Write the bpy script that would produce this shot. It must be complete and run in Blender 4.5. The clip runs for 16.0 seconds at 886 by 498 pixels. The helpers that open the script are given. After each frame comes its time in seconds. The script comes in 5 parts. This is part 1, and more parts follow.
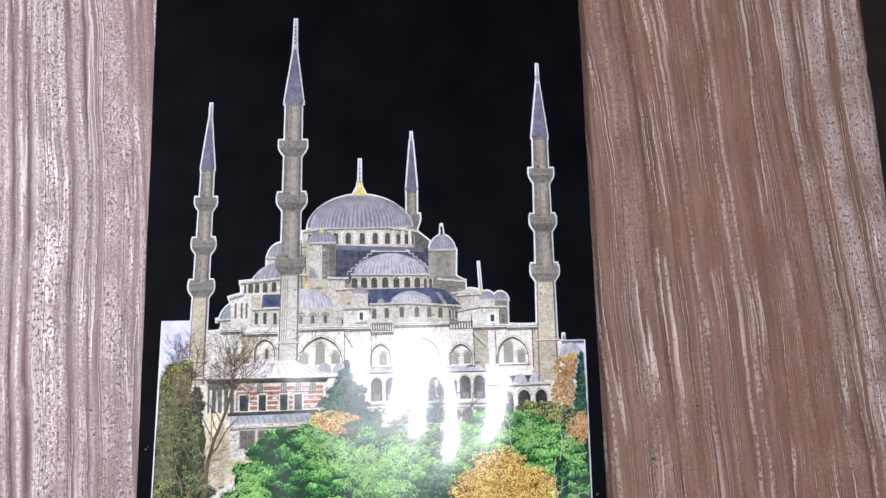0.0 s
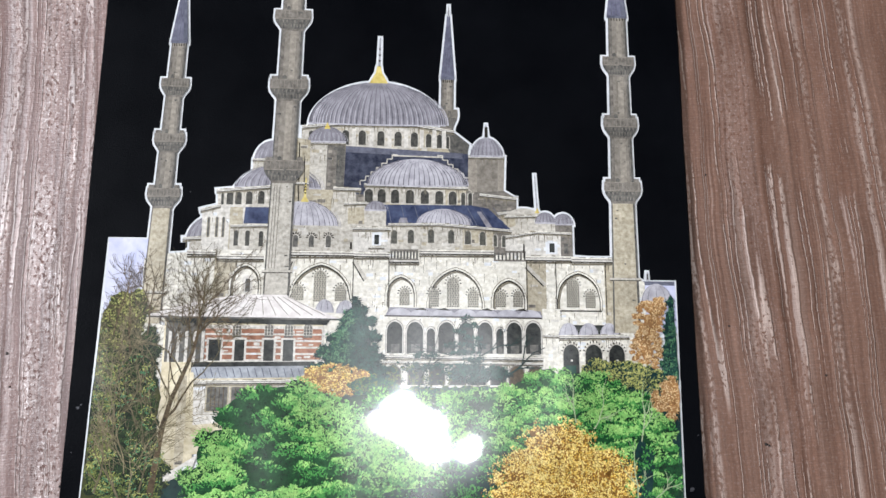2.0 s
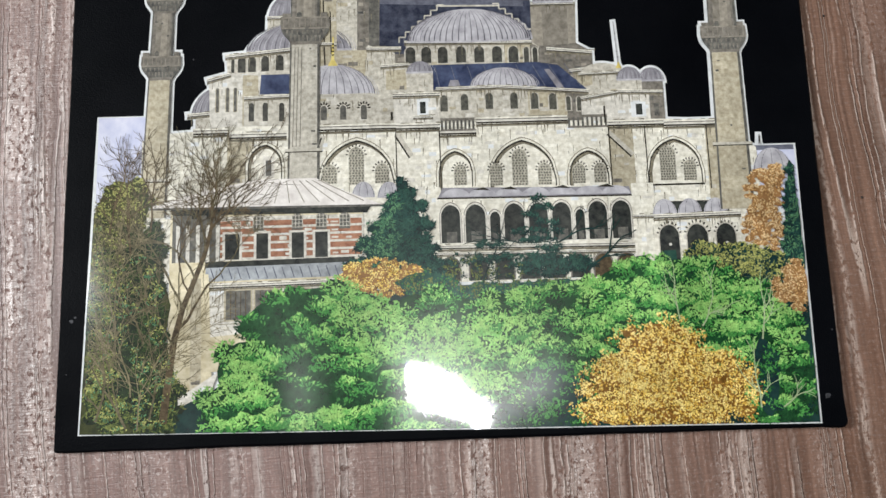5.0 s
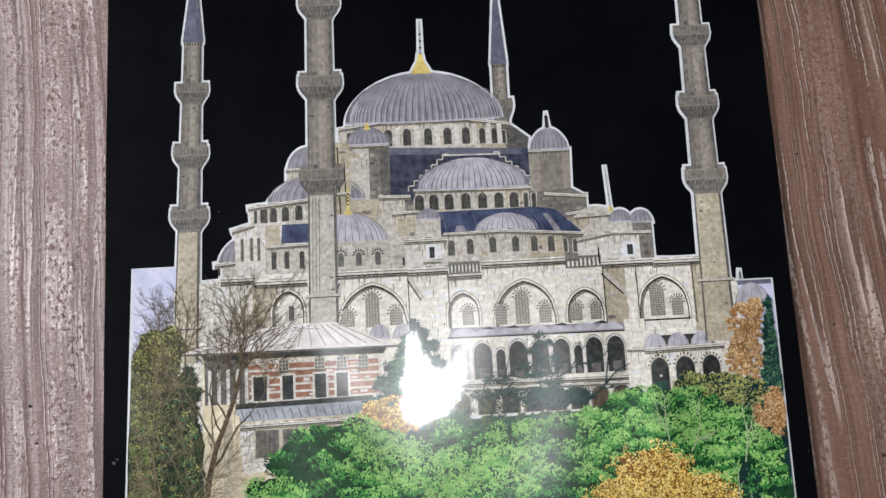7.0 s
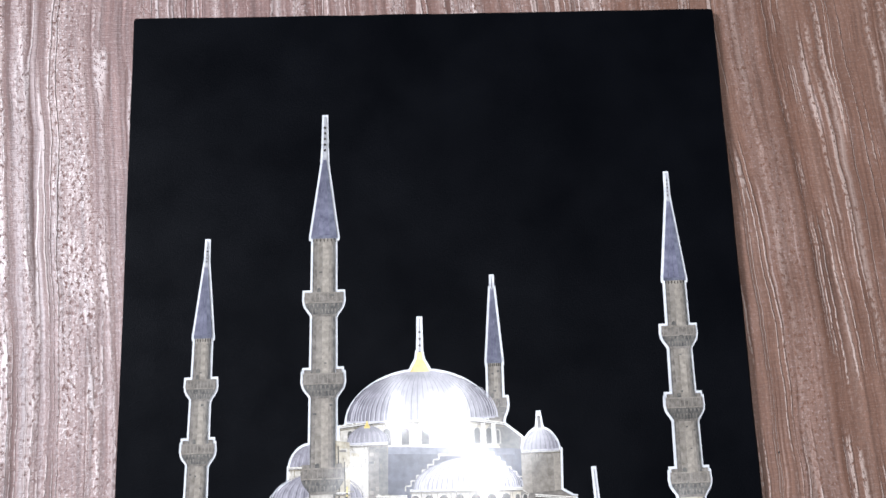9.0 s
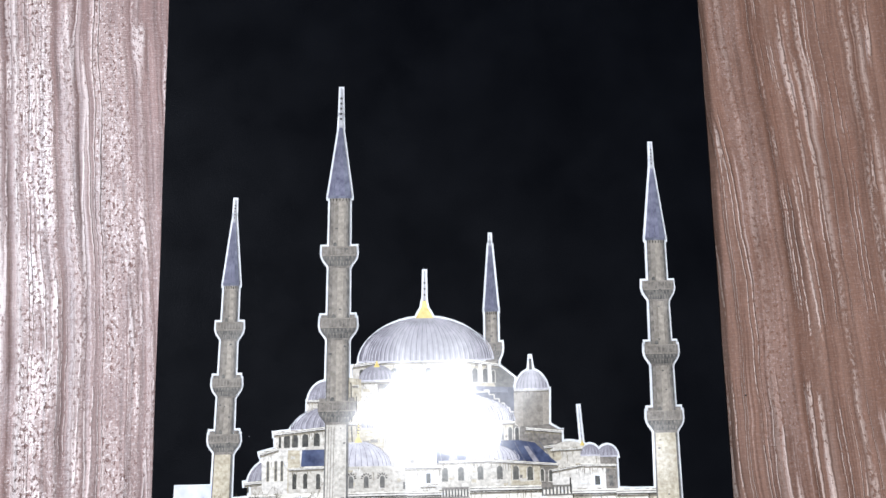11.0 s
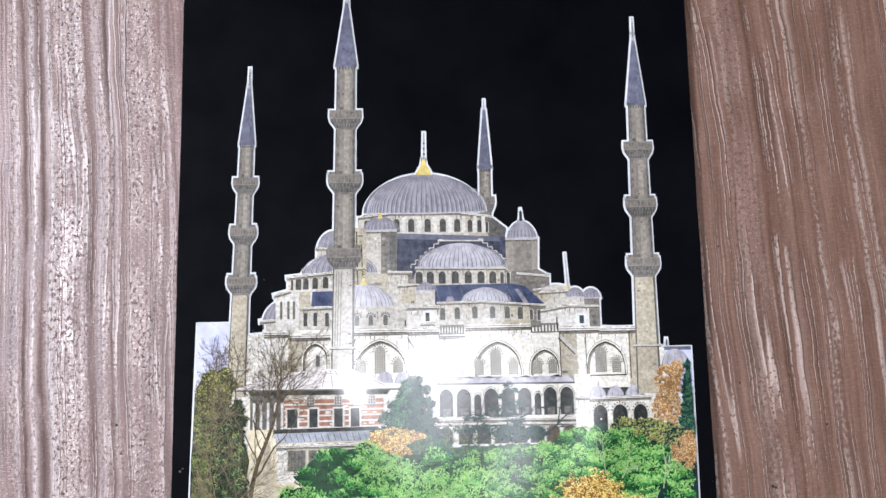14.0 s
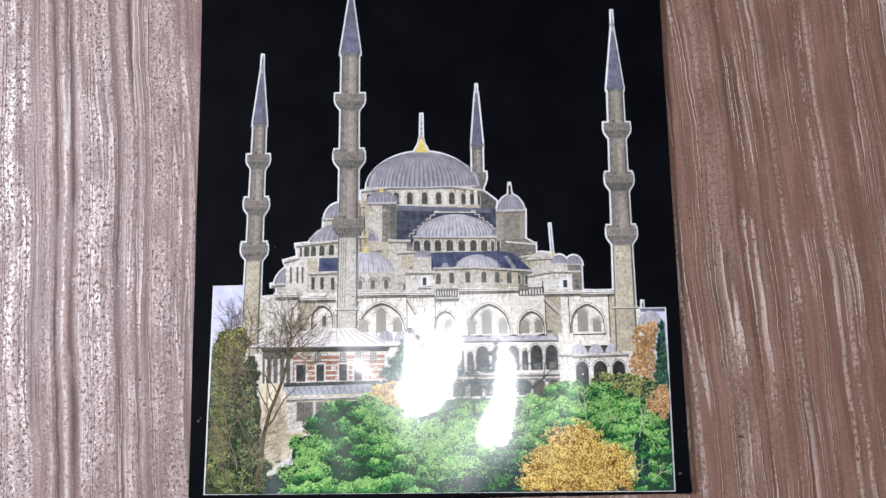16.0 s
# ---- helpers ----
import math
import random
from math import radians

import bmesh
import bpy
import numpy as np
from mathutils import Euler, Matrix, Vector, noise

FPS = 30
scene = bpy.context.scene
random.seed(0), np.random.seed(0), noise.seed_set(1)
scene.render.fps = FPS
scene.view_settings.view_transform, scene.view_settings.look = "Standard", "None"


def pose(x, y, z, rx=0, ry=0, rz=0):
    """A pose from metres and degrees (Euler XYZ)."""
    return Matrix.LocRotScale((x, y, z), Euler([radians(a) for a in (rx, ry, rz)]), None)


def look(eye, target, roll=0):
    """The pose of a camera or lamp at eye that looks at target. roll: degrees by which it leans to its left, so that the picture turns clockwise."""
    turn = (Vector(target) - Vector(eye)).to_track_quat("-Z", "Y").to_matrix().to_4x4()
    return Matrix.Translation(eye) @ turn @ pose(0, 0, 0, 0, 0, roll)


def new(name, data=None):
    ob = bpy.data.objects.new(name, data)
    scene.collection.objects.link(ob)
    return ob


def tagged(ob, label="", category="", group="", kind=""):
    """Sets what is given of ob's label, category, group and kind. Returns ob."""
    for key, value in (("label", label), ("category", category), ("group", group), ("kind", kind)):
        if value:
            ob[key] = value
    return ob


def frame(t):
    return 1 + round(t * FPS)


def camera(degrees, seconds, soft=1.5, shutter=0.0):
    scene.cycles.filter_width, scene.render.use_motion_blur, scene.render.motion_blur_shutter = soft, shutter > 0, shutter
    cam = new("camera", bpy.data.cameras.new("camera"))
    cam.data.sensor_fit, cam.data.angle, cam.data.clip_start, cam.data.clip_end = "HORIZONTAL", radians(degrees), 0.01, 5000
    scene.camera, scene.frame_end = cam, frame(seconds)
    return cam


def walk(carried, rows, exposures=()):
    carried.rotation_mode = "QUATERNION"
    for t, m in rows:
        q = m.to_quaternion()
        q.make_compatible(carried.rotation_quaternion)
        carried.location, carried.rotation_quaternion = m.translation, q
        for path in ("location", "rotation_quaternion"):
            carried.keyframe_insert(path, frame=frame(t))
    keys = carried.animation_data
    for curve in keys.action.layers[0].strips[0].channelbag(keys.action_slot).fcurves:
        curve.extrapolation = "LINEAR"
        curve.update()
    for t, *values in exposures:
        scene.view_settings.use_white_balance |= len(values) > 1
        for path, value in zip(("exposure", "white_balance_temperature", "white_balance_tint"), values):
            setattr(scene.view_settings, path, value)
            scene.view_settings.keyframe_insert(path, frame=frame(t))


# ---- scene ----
cam = camera(65.24, 16.0, soft=1.5)
# seconds, metres, degrees
ROWS = [
    (0.0, 0.01463, 0.07301, 0.32402, 8.739, -3.022, -1.404),
    (0.5, 0.01338, 0.07018, 0.32138, 9.5, -3.04, -1.419),
    (1.0, 0.01197, 0.06378, 0.29748, 10.037, -3.228, -0.989),
    (1.5, 0.01068, 0.05294, 0.26126, 9.977, -2.863, 0.337),
    (2.0, 0.00603, 0.04653, 0.23612, 10.066, -2.75, 0.256),
    (2.5, 0.00276, 0.0395, 0.22233, 9.519, -2.223, -0.194),
    (3.0, -0.00453, 0.0236, 0.21534, 9.171, -1.838, -0.789),
    (3.5, -0.00655, 0.01945, 0.21242, 8.601, -1.982, -0.598),
    (3.7, -0.00763, 0.02116, 0.21149, 8.515, -1.795, -0.609),
    (6.0, -0.00305, 0.02783, 0.17421, 7.771, -0.662, -2.803),
    (6.5, -0.00481, 0.04648, 0.18859, 7.655, -0.919, -2.917),
    (7.0, -0.00943, 0.0643, 0.21034, 7.708, -1.496, -3.143),
    (7.5, -0.01142, 0.0841, 0.23441, 7.912, -2.297, -3.405),
    (8.0, -0.01026, 0.11651, 0.23391, 8.38, -1.711, -3.31),
    (8.5, -0.0062, 0.14474, 0.23286, 8.583, -1.632, -2.873),
    (8.7, -0.00541, 0.15243, 0.23288, 9.358, -1.629, -2.344),
    (11.0, -0.00462, 0.13964, 0.25832, 7.755, -1.11, -1.124),
    (11.5, -0.00206, 0.13666, 0.26584, 8.233, -0.705, -1.295),
    (12.0, 0.00228, 0.13254, 0.27054, 8.484, -0.676, -1.466),
    (12.5, -0.0071, 0.12938, 0.27646, 8.415, -1.104, -1.45),
    (13.0, -0.00098, 0.11744, 0.28047, 8.665, -1.042, -1.498),
    (13.5, -0.00464, 0.09615, 0.27657, 7.289, -1.152, -1.262),
    (14.0, -0.00472, 0.08489, 0.27504, 6.984, -1.023, -1.17),
    (14.5, -0.00948, 0.06961, 0.27562, 6.673, -1.249, -0.823),
    (15.0, -0.00944, 0.0559, 0.27752, 6.408, -0.937, -0.438),
    (15.5, -0.00865, 0.05417, 0.29077, 6.146, -0.735, -0.414),
    (16.0, -0.00461, 0.06606, 0.29916, 7.536, -1.21, -1.125),
]
# seconds, stops, kelvin, tint
EXPOSURES = [
    (0.0, -0.1, 6150, 15), (1.0, -0.1, 6200, 12), (2.0, -0.2, 6350, 9), (3.5, -0.32, 6620, 6), (6.0, -0.5, 6720, 4), (7.0, -0.58, 6480, 10), (7.5, -0.28, 6300, 11),
    (8.0, -0.09, 6200, 14), (8.5, 0.06, 6150, 12), (11.0, 0.12, 6100, 10), (12.5, 0.05, 6100, 10), (13.5, -0.06, 6150, 11), (14.5, -0.1, 6170, 13), (15.5, -0.23, 6250, 12), (16.0, -0.23, 6250, 13),
]
LAMP_W, SIDE_W = 15.0, 72.0
WOOD_A, WOOD_B = (0.150, 0.078, 0.053), (0.207, 0.118, 0.085)
WOOD_L, WOOD_D, WOOD_O = (0.54, 0.43, 0.39), (0.042, 0.025, 0.021), (0.176, 0.089, 0.060)

walk(cam, [(t, pose(x, y, z, rx, ry, rz)) for t, x, y, z, rx, ry, rz in ROWS], EXPOSURES)

# ---- world and lamps ----
world = bpy.data.worlds.new("room_air")
scene.world = world
world.use_nodes = True
world.node_tree.nodes["Background"].inputs[0].default_value = (0.9, 0.95, 1.0, 1)
world.node_tree.nodes["Background"].inputs[1].default_value = 0.05


def area_lamp(name, at, target, size, watts, colour, label):
    data = bpy.data.lights.new(name, "AREA")
    data.shape, data.size, data.energy, data.color = "DISK", size, watts, colour
    ob = new(name, data)
    ob.matrix_world = look(at, target)
    return tagged(ob, label, "lamp")


area_lamp("ceiling_lamp", (0.03, -0.047, 1.70), (0.03, -0.047, 0), 0.06, LAMP_W, (0.97, 0.975, 1.0), "round white ceiling lamp above the table")
area_lamp("side_lamp", (-1.62, 0.42, 1.50), (-0.1, 0.1, 0), 0.45, SIDE_W, (0.90, 0.925, 0.99), "round cool white ceiling lamp beside the table")


# ---- materials ----
def nodes_of(name):
    m = bpy.data.materials.new(name)
    m.use_nodes = True
    nt = m.node_tree
    return m, nt, nt.nodes["Principled BSDF"], nt.nodes.new, nt.links.new


def mapped(nt, scale=(1, 1, 1), turn=0.0):
    co = nt.nodes.new("ShaderNodeTexCoord")
    mp = nt.nodes.new("ShaderNodeMapping")
    mp.inputs["Scale"].default_value = scale
    mp.inputs["Rotation"].default_value = (0, 0, radians(turn))
    nt.links.new(co.outputs["Object"], mp.inputs["Vector"])
    return mp.outputs[0]


def noise_of(nt, vector, scale, detail=4.0, rough=0.55, distortion=0.0):
    n = nt.nodes.new("ShaderNodeTexNoise")
    n.inputs["Scale"].default_value, n.inputs["Detail"].default_value = scale, detail
    n.inputs["Roughness"].default_value, n.inputs["Distortion"].default_value = rough, distortion
    nt.links.new(vector, n.inputs["Vector"])
    return n.outputs["Fac"]


def ramp(nt, fac, *stops):
    r = nt.nodes.new("ShaderNodeValToRGB")
    el = r.color_ramp.elements
    while len(el) < len(stops):
        el.new(0.5)
    for e, (at, c) in zip(el, stops):
        e.position, e.color = at, (*c, 1) if len(c) == 3 else c
    nt.links.new(fac, r.inputs[0])
    return r.outputs[0]


def mixed(nt, fac, a, b, mode="MIX"):
    mx = nt.nodes.new("ShaderNodeMix")
    mx.data_type, mx.blend_type = "RGBA", mode
    for key, value in ((0, fac), (6, a), (7, b)):
        if isinstance(value, (int, float)):
            mx.inputs[key].default_value = value
        elif isinstance(value, tuple):
            mx.inputs[key].default_value = (*value, 1)
        else:
            nt.links.new(value, mx.inputs[key])
    return mx.outputs[2]


def maths(nt, op, a, b=0.0):
    n = nt.nodes.new("ShaderNodeMath")
    n.operation = op
    for i, v in enumerate((a, b)):
        if isinstance(v, (int, float)):
            n.inputs[i].default_value = v
        else:
            nt.links.new(v, n.inputs[i])
    return n.outputs[0]


def grey(*v):
    return tuple((x, x, x) for x in v)


def srgb(r, g, b, k=1.0):
    return tuple(min(1.0, k * ((c / 255 + 0.055) / 1.055) ** 2.4) for c in (r, g, b))


# The buckles of the clear film over the print: height in millimetres, waves per metre across and along (radians), phase.
BUCKLES = [
    (0.6725, 68.2, -32.6, -0.20), (0.6414, 80.1, -36.2, 2.88), (0.3338, 73.4, -59.7, -0.54), (0.2739, 56.9, -60.1, 1.64), (0.1546, 85.0, 27.2, 2.80), (0.1230, 207.4, 55.9, -1.46),
    (0.1169, 223.5, 66.9, 0.85), (0.1160, 72.5, -121.9, -0.06), (0.1032, 33.6, 80.3, 0.72), (0.0945, 157.3, -30.1, -1.32), (0.0877, 39.6, -108.3, 2.32), (0.0858, 228.3, 0.5, -0.51),
    (0.0755, 179.6, 105.1, 1.13), (0.0604, 194.4, -74.4, -1.99), (0.0594, 134.7, -33.6, 2.26), (0.0565, 34.1, 111.3, -2.18), (0.0550, 177.2, -0.2, -2.82), (0.0510, 200.6, 113.7, -2.99),
]


def film_height():
    """A node group that gives the height of the buckled film at a place on the print."""
    g = bpy.data.node_groups.new("film_height", "ShaderNodeTree")
    g.interface.new_socket("Place", in_out="INPUT", socket_type="NodeSocketVector")
    g.interface.new_socket("Height", in_out="OUTPUT", socket_type="NodeSocketFloat")
    place, out = g.nodes.new("NodeGroupInput"), g.nodes.new("NodeGroupOutput")
    total = None
    for height, kx, ky, phase in BUCKLES:
        dot = g.nodes.new("ShaderNodeVectorMath")
        dot.operation = "DOT_PRODUCT"
        g.links.new(place.outputs[0], dot.inputs[0])
        dot.inputs[1].default_value = (kx, ky, 0)
        wave = maths(g, "MULTIPLY", maths(g, "SINE", maths(g, "ADD", dot.outputs["Value"], phase)), height)
        total = wave if total is None else maths(g, "ADD", total, wave)
    g.links.new(total, out.inputs[0])
    return g


FILM = film_height()


def glossy_film(nt, bsdf):
    """The wavy clear film over the print, with a fine orange peel."""
    waves = nt.nodes.new("ShaderNodeGroup")
    waves.node_tree = FILM
    nt.links.new(mapped(nt), waves.inputs[0])
    peel = noise_of(nt, mapped(nt), 4200.0, 1.0)
    below = None
    for height, distance in ((waves.outputs[0], 0.001), (peel, 0.0000035)):
        bump = nt.nodes.new("ShaderNodeBump")
        bump.inputs["Strength"].default_value, bump.inputs["Distance"].default_value = 1.0, distance
        nt.links.new(height, bump.inputs["Height"])
        if below:
            nt.links.new(below, bump.inputs["Normal"])
        below = bump.outputs[0]
    nt.links.new(below, bsdf.inputs["Normal"])
    nt.links.new(below, bsdf.inputs["Coat Normal"])
    bsdf.inputs["Coat Weight"].default_value, bsdf.inputs["Coat Roughness"].default_value = 1.0, 0.03
    bsdf.inputs["Coat IOR"].default_value = 1.45
    bsdf.inputs["Roughness"].default_value, bsdf.inputs["Specular IOR Level"].default_value = 0.24, 0.22
    bsdf.inputs["IOR"].default_value = 1.5


INK = {}


def ink(name, dark, light, scale=500.0, courses=0.0, island=0.0, stain=0.32):
    """Printed colour under the film. scale: the grain, per metre; courses: strength of faint masonry joints; island: how far single pieces differ."""
    if name in INK:
        return INK[name]
    m, nt, bsdf, _, link = nodes_of("print_" + name)
    co = mapped(nt)
    c = ramp(nt, noise_of(nt, co, scale, 5.0, 0.65), (0.33, dark), (0.66, light))
    patches = ramp(nt, noise_of(nt, co, min(scale, 500) * 0.1, 4.0), (0.36, grey(1 - stain)[0]), (0.6, grey(1.0)[0]))
    c = mixed(nt, 1.0, c, patches, "MULTIPLY")
    if courses:
        br = nt.nodes.new("ShaderNodeTexBrick")
        br.inputs["Color1"].default_value, br.inputs["Color2"].default_value = (1.08, 1.07, 1.05, 1), (0.64, 0.63, 0.61, 1)
        br.inputs["Mortar"].default_value = (0.80, 0.78, 0.75, 1)
        br.inputs["Scale"].default_value = 1.0
        br.inputs["Mortar Size"].default_value = 0.00010
        br.inputs["Brick Width"].default_value, br.inputs["Row Height"].default_value = 0.0027, 0.0012
        warp = nt.nodes.new("ShaderNodeTexNoise")
        warp.inputs["Scale"].default_value = 260.0
        link(co, warp.inputs["Vector"])
        bent = nt.nodes.new("ShaderNodeVectorMath")
        bent.operation = "MULTIPLY_ADD"
        link(warp.outputs["Color"], bent.inputs[0])
        bent.inputs[1].default_value = (0.0009, 0.0006, 0)
        link(co, bent.inputs[2])
        link(bent.outputs[0], br.inputs["Vector"])
        c = mixed(nt, courses, c, mixed(nt, 1.0, c, br.outputs["Color"], "MULTIPLY"))
    if island:
        g = nt.nodes.new("ShaderNodeNewGeometry")
        v = ramp(nt, g.outputs["Random Per Island"], (0.0, grey(1 - island)[0]), (1.0, grey(1 + island)[0]))
        c = mixed(nt, 1.0, c, v, "MULTIPLY")
    link(c, bsdf.inputs["Base Color"])
    glossy_film(nt, bsdf)
    INK[name] = m
    return m


PAPER = ink("paper", srgb(206, 208, 210), srgb(232, 233, 235), 300, stain=0.08)
STAFF = ink("pale_staff", srgb(150, 150, 154), srgb(190, 190, 192), 500, stain=0.2)
SEAM = ink("lead_seam", srgb(82, 80, 88), srgb(122, 119, 127), 300)
DEEP = ink("deep_shade", srgb(34, 39, 58), srgb(80, 84, 100), 420)
STONE = ink("stone", srgb(172, 166, 154), srgb(221, 215, 204), 800, 0.34, stain=0.22)
STONE_WARM = ink("warm_stone", srgb(166, 155, 132), srgb(208, 199, 178), 800, 0.36, stain=0.26)
STONE_GREY = ink("grey_stone", srgb(99, 94, 88), srgb(144, 138, 130), 620, 0.30, stain=0.22)
SHAFT_LIT = ink("lit_shaft", srgb(134, 127, 117), srgb(172, 164, 152), 620, 0.28, stain=0.14)
FRONT = ink("front_stone", srgb(212, 206, 191), srgb(250, 246, 236), 800, 0.5, stain=0.16)
SHAFT_MID = ink("half_lit_shaft", srgb(116, 110, 101), srgb(154, 147, 137), 500, 0.22, stain=0.14)
STONE_DARK = ink("shaded_stone", srgb(74, 74, 74), srgb(126, 123, 116), 600, 0.35)
WHITE_STONE = ink("white_stone", srgb(192, 187, 178), srgb(234, 229, 221), 800, 0.36, stain=0.16)
LEAD = ink("lead", srgb(122, 119, 126), srgb(160, 157, 164), 260, stain=0.2)
LEAD_LIGHT = ink("pale_lead", srgb(160, 157, 164), srgb(203, 200, 206), 300, stain=0.18)
LEAD_DARK = ink("dark_lead", srgb(82, 84, 98), srgb(120, 122, 136), 400)
SLATE = ink("spire_slate", srgb(86, 86, 104), srgb(128, 128, 146), 300)
NAVY = ink("navy_roof", srgb(42, 50, 78), srgb(84, 94, 124), 200)
WINDOW = ink("window_glass", srgb(48, 49, 48), srgb(92, 90, 84), 600)
VOID = ink("window_dark", srgb(30, 34, 36), srgb(70, 72, 68), 500)
LATTICE = ink("lattice", srgb(146, 141, 128), srgb(196, 190, 176), 1500)
LATTICE_HOLE = ink("lattice_hole", srgb(66, 66, 62), srgb(104, 102, 94), 900)
LINE = ink("shadow_line", srgb(26, 25, 23), srgb(64, 60, 53), 600)
STAIN = ink("stain", srgb(96, 90, 78), srgb(148, 140, 122), 700)
GOLD = ink("gold", srgb(206, 180, 92), srgb(244, 226, 146), 400)
SKY = ink("sky", srgb(186, 190, 220), srgb(222, 222, 238), 120, stain=0.08)
BRICK_RED = ink("red_band", srgb(140, 92, 74), srgb(188, 138, 112), 500, 0.4)
ROOF = ink("tile_roof", srgb(214, 206, 202), srgb(246, 240, 236), 350, stain=0.2)
ROOF_GREY = ink("grey_roof", srgb(138, 142, 148), srgb(186, 190, 196), 350)
CREAM = ink("cream_wall", srgb(200, 186, 152), srgb(238, 227, 200), 350, 0.3)
BARK = ink("bark", srgb(60, 50, 38), srgb(108, 92, 70), 700)
TWIG = ink("twig", srgb(78, 72, 54), srgb(122, 112, 88), 700)
PALE_TWIG = ink("lit_twig", srgb(100, 92, 70), srgb(146, 134, 106), 700)
BIRCH = ink("pale_twig", srgb(150, 170, 130), srgb(190, 200, 160), 700)


def leaf_ink(name, dark, light):
    return ink(name, dark, light, 420, island=0.28)


PINE_D = leaf_ink("pine_dark", srgb(16, 50, 30), srgb(34, 80, 44))
PINE_M = leaf_ink("pine_mid", srgb(56, 124, 58), srgb(92, 160, 82))
PINE_L = leaf_ink("pine_light", srgb(112, 178, 92), srgb(170, 214, 124))
FIR_D = leaf_ink("fir_dark", srgb(18, 42, 44), srgb(32, 62, 58))
FIR_M = leaf_ink("fir_mid", srgb(30, 66, 62), srgb(52, 92, 78))
FIR_L = leaf_ink("fir_light", srgb(70, 116, 88), srgb(104, 148, 104))
OLIVE_D = leaf_ink("olive_dark", srgb(44, 50, 30), srgb(68, 72, 40))
OLIVE_M = leaf_ink("olive_mid", srgb(92, 102, 54), srgb(126, 132, 72))
OLIVE_L = leaf_ink("olive_light", srgb(148, 150, 84), srgb(188, 186, 114))
GOLD_D = leaf_ink("autumn_dark", srgb(112, 78, 34), srgb(150, 106, 50))
GOLD_M = leaf_ink("autumn_mid", srgb(206, 160, 64), srgb(232, 190, 92))
GOLD_L = leaf_ink("autumn_light", srgb(236, 202, 104), srgb(250, 228, 150))
RUST_D = leaf_ink("rust_dark", srgb(138, 100, 62), srgb(164, 122, 80))
RUST_M = leaf_ink("rust_mid", srgb(190, 146, 92), srgb(212, 170, 116))
RUST_L = leaf_ink("rust_light", srgb(216, 180, 128), srgb(234, 206, 162))


CYPRESS_D = leaf_ink("cypress_dark", srgb(22, 34, 24), srgb(42, 56, 36))
CYPRESS_M = leaf_ink("cypress_mid", srgb(46, 64, 38), srgb(74, 92, 52))


def cloth_material():
    m, nt, bsdf, _, link = nodes_of("black_velvet")
    clouds = noise_of(nt, mapped(nt), 32.0, 5.0, 0.6)
    c = ramp(nt, clouds, (0.35, (0.0013, 0.0016, 0.0025)), (0.8, (0.0022, 0.0027, 0.0041)))
    link(c, bsdf.inputs["Base Color"])
    bsdf.inputs["Roughness"].default_value = 0.48
    link(ramp(nt, clouds, (0.3, grey(0.018)[0]), (0.75, grey(0.042)[0])), bsdf.inputs["Specular IOR Level"])
    b = nt.nodes.new("ShaderNodeBump")
    b.inputs["Strength"].default_value, b.inputs["Distance"].default_value = 0.5, 0.0002
    link(noise_of(nt, mapped(nt), 2500.0, 2.0), b.inputs["Height"])
    link(b.outputs[0], bsdf.inputs["Normal"])
    return m


# The decor of the tabletop, in millimetres across the grain: speckled zones (from, to, strength), pale ridges and dark grooves (middle, half width, strength).
DECOR_FROM, DECOR_PERIOD = -166.0, 440.0
SPECKLED = [(-165.6, -163.4, 0.7), (-149.5, -134.6, 1.0), (-129.0, -126.2, 0.7), (-118.4, -105.2, 0.75), (-88, -76, 0.35), (-62, -57, 0.3), (-32.0, -27.0, 0.6), (3.0, 10.0, 0.75),
            (26.4, 37.0, 0.7), (47.0, 56.0, 0.3), (70.0, 83.0, 0.45), (97.0, 103.0, 0.3), (127.5, 140.0, 0.22), (223.5, 231.0, 0.4), (240.0, 248.6, 0.9), (254.6, 269.5, 1.0)]
RIDGES = [(-162.2, 1.5, 0.9), (-155.6, 1.9, 1.0), (-148.9, 1.2, 1.0), (-136.2, 0.8, 0.7), (-130.2, 0.8, 0.7), (-127.4, 1.1, 0.9), (-122.4, 0.9, 0.9), (-118.6, 0.7, 0.6), (-105.0, 0.9, 0.9), (-101.2, 0.9, 0.8),
          (-59.2, 0.6, 0.8), (-52.5, 0.5, 0.7), (-46.5, 0.7, 1.0), (-37.3, 0.8, 1.0), (-29.4, 1.0, 0.8), (-14.4, 0.6, 0.8), (-6.4, 0.6, 0.9), (-0.8, 1.5, 0.45),
          (22.6, 1.6, 0.45), (31.0, 0.7, 0.7), (43.4, 1.6, 0.45), (60.5, 0.7, 0.8), (78.0, 0.6, 0.8), (92.0, 1.2, 0.45), (112.4, 0.7, 0.8), (116.8, 0.5, 0.7),
          (121.6, 0.5, 0.9), (131.5, 0.4, 0.6), (144.6, 0.5, 1.0), (150.5, 0.4, 0.5), (162.4, 0.6, 0.8),
          (170.4, 0.5, 0.7), (181.3, 0.5, 1.0), (186.3, 0.45, 0.8), (201.2, 0.5, 1.0), (209.0, 0.35, 0.5), (216.2, 0.5, 0.9),
          (235.2, 1.0, 1.0), (239.4, 0.7, 0.9), (262.0, 0.6, 0.6)]
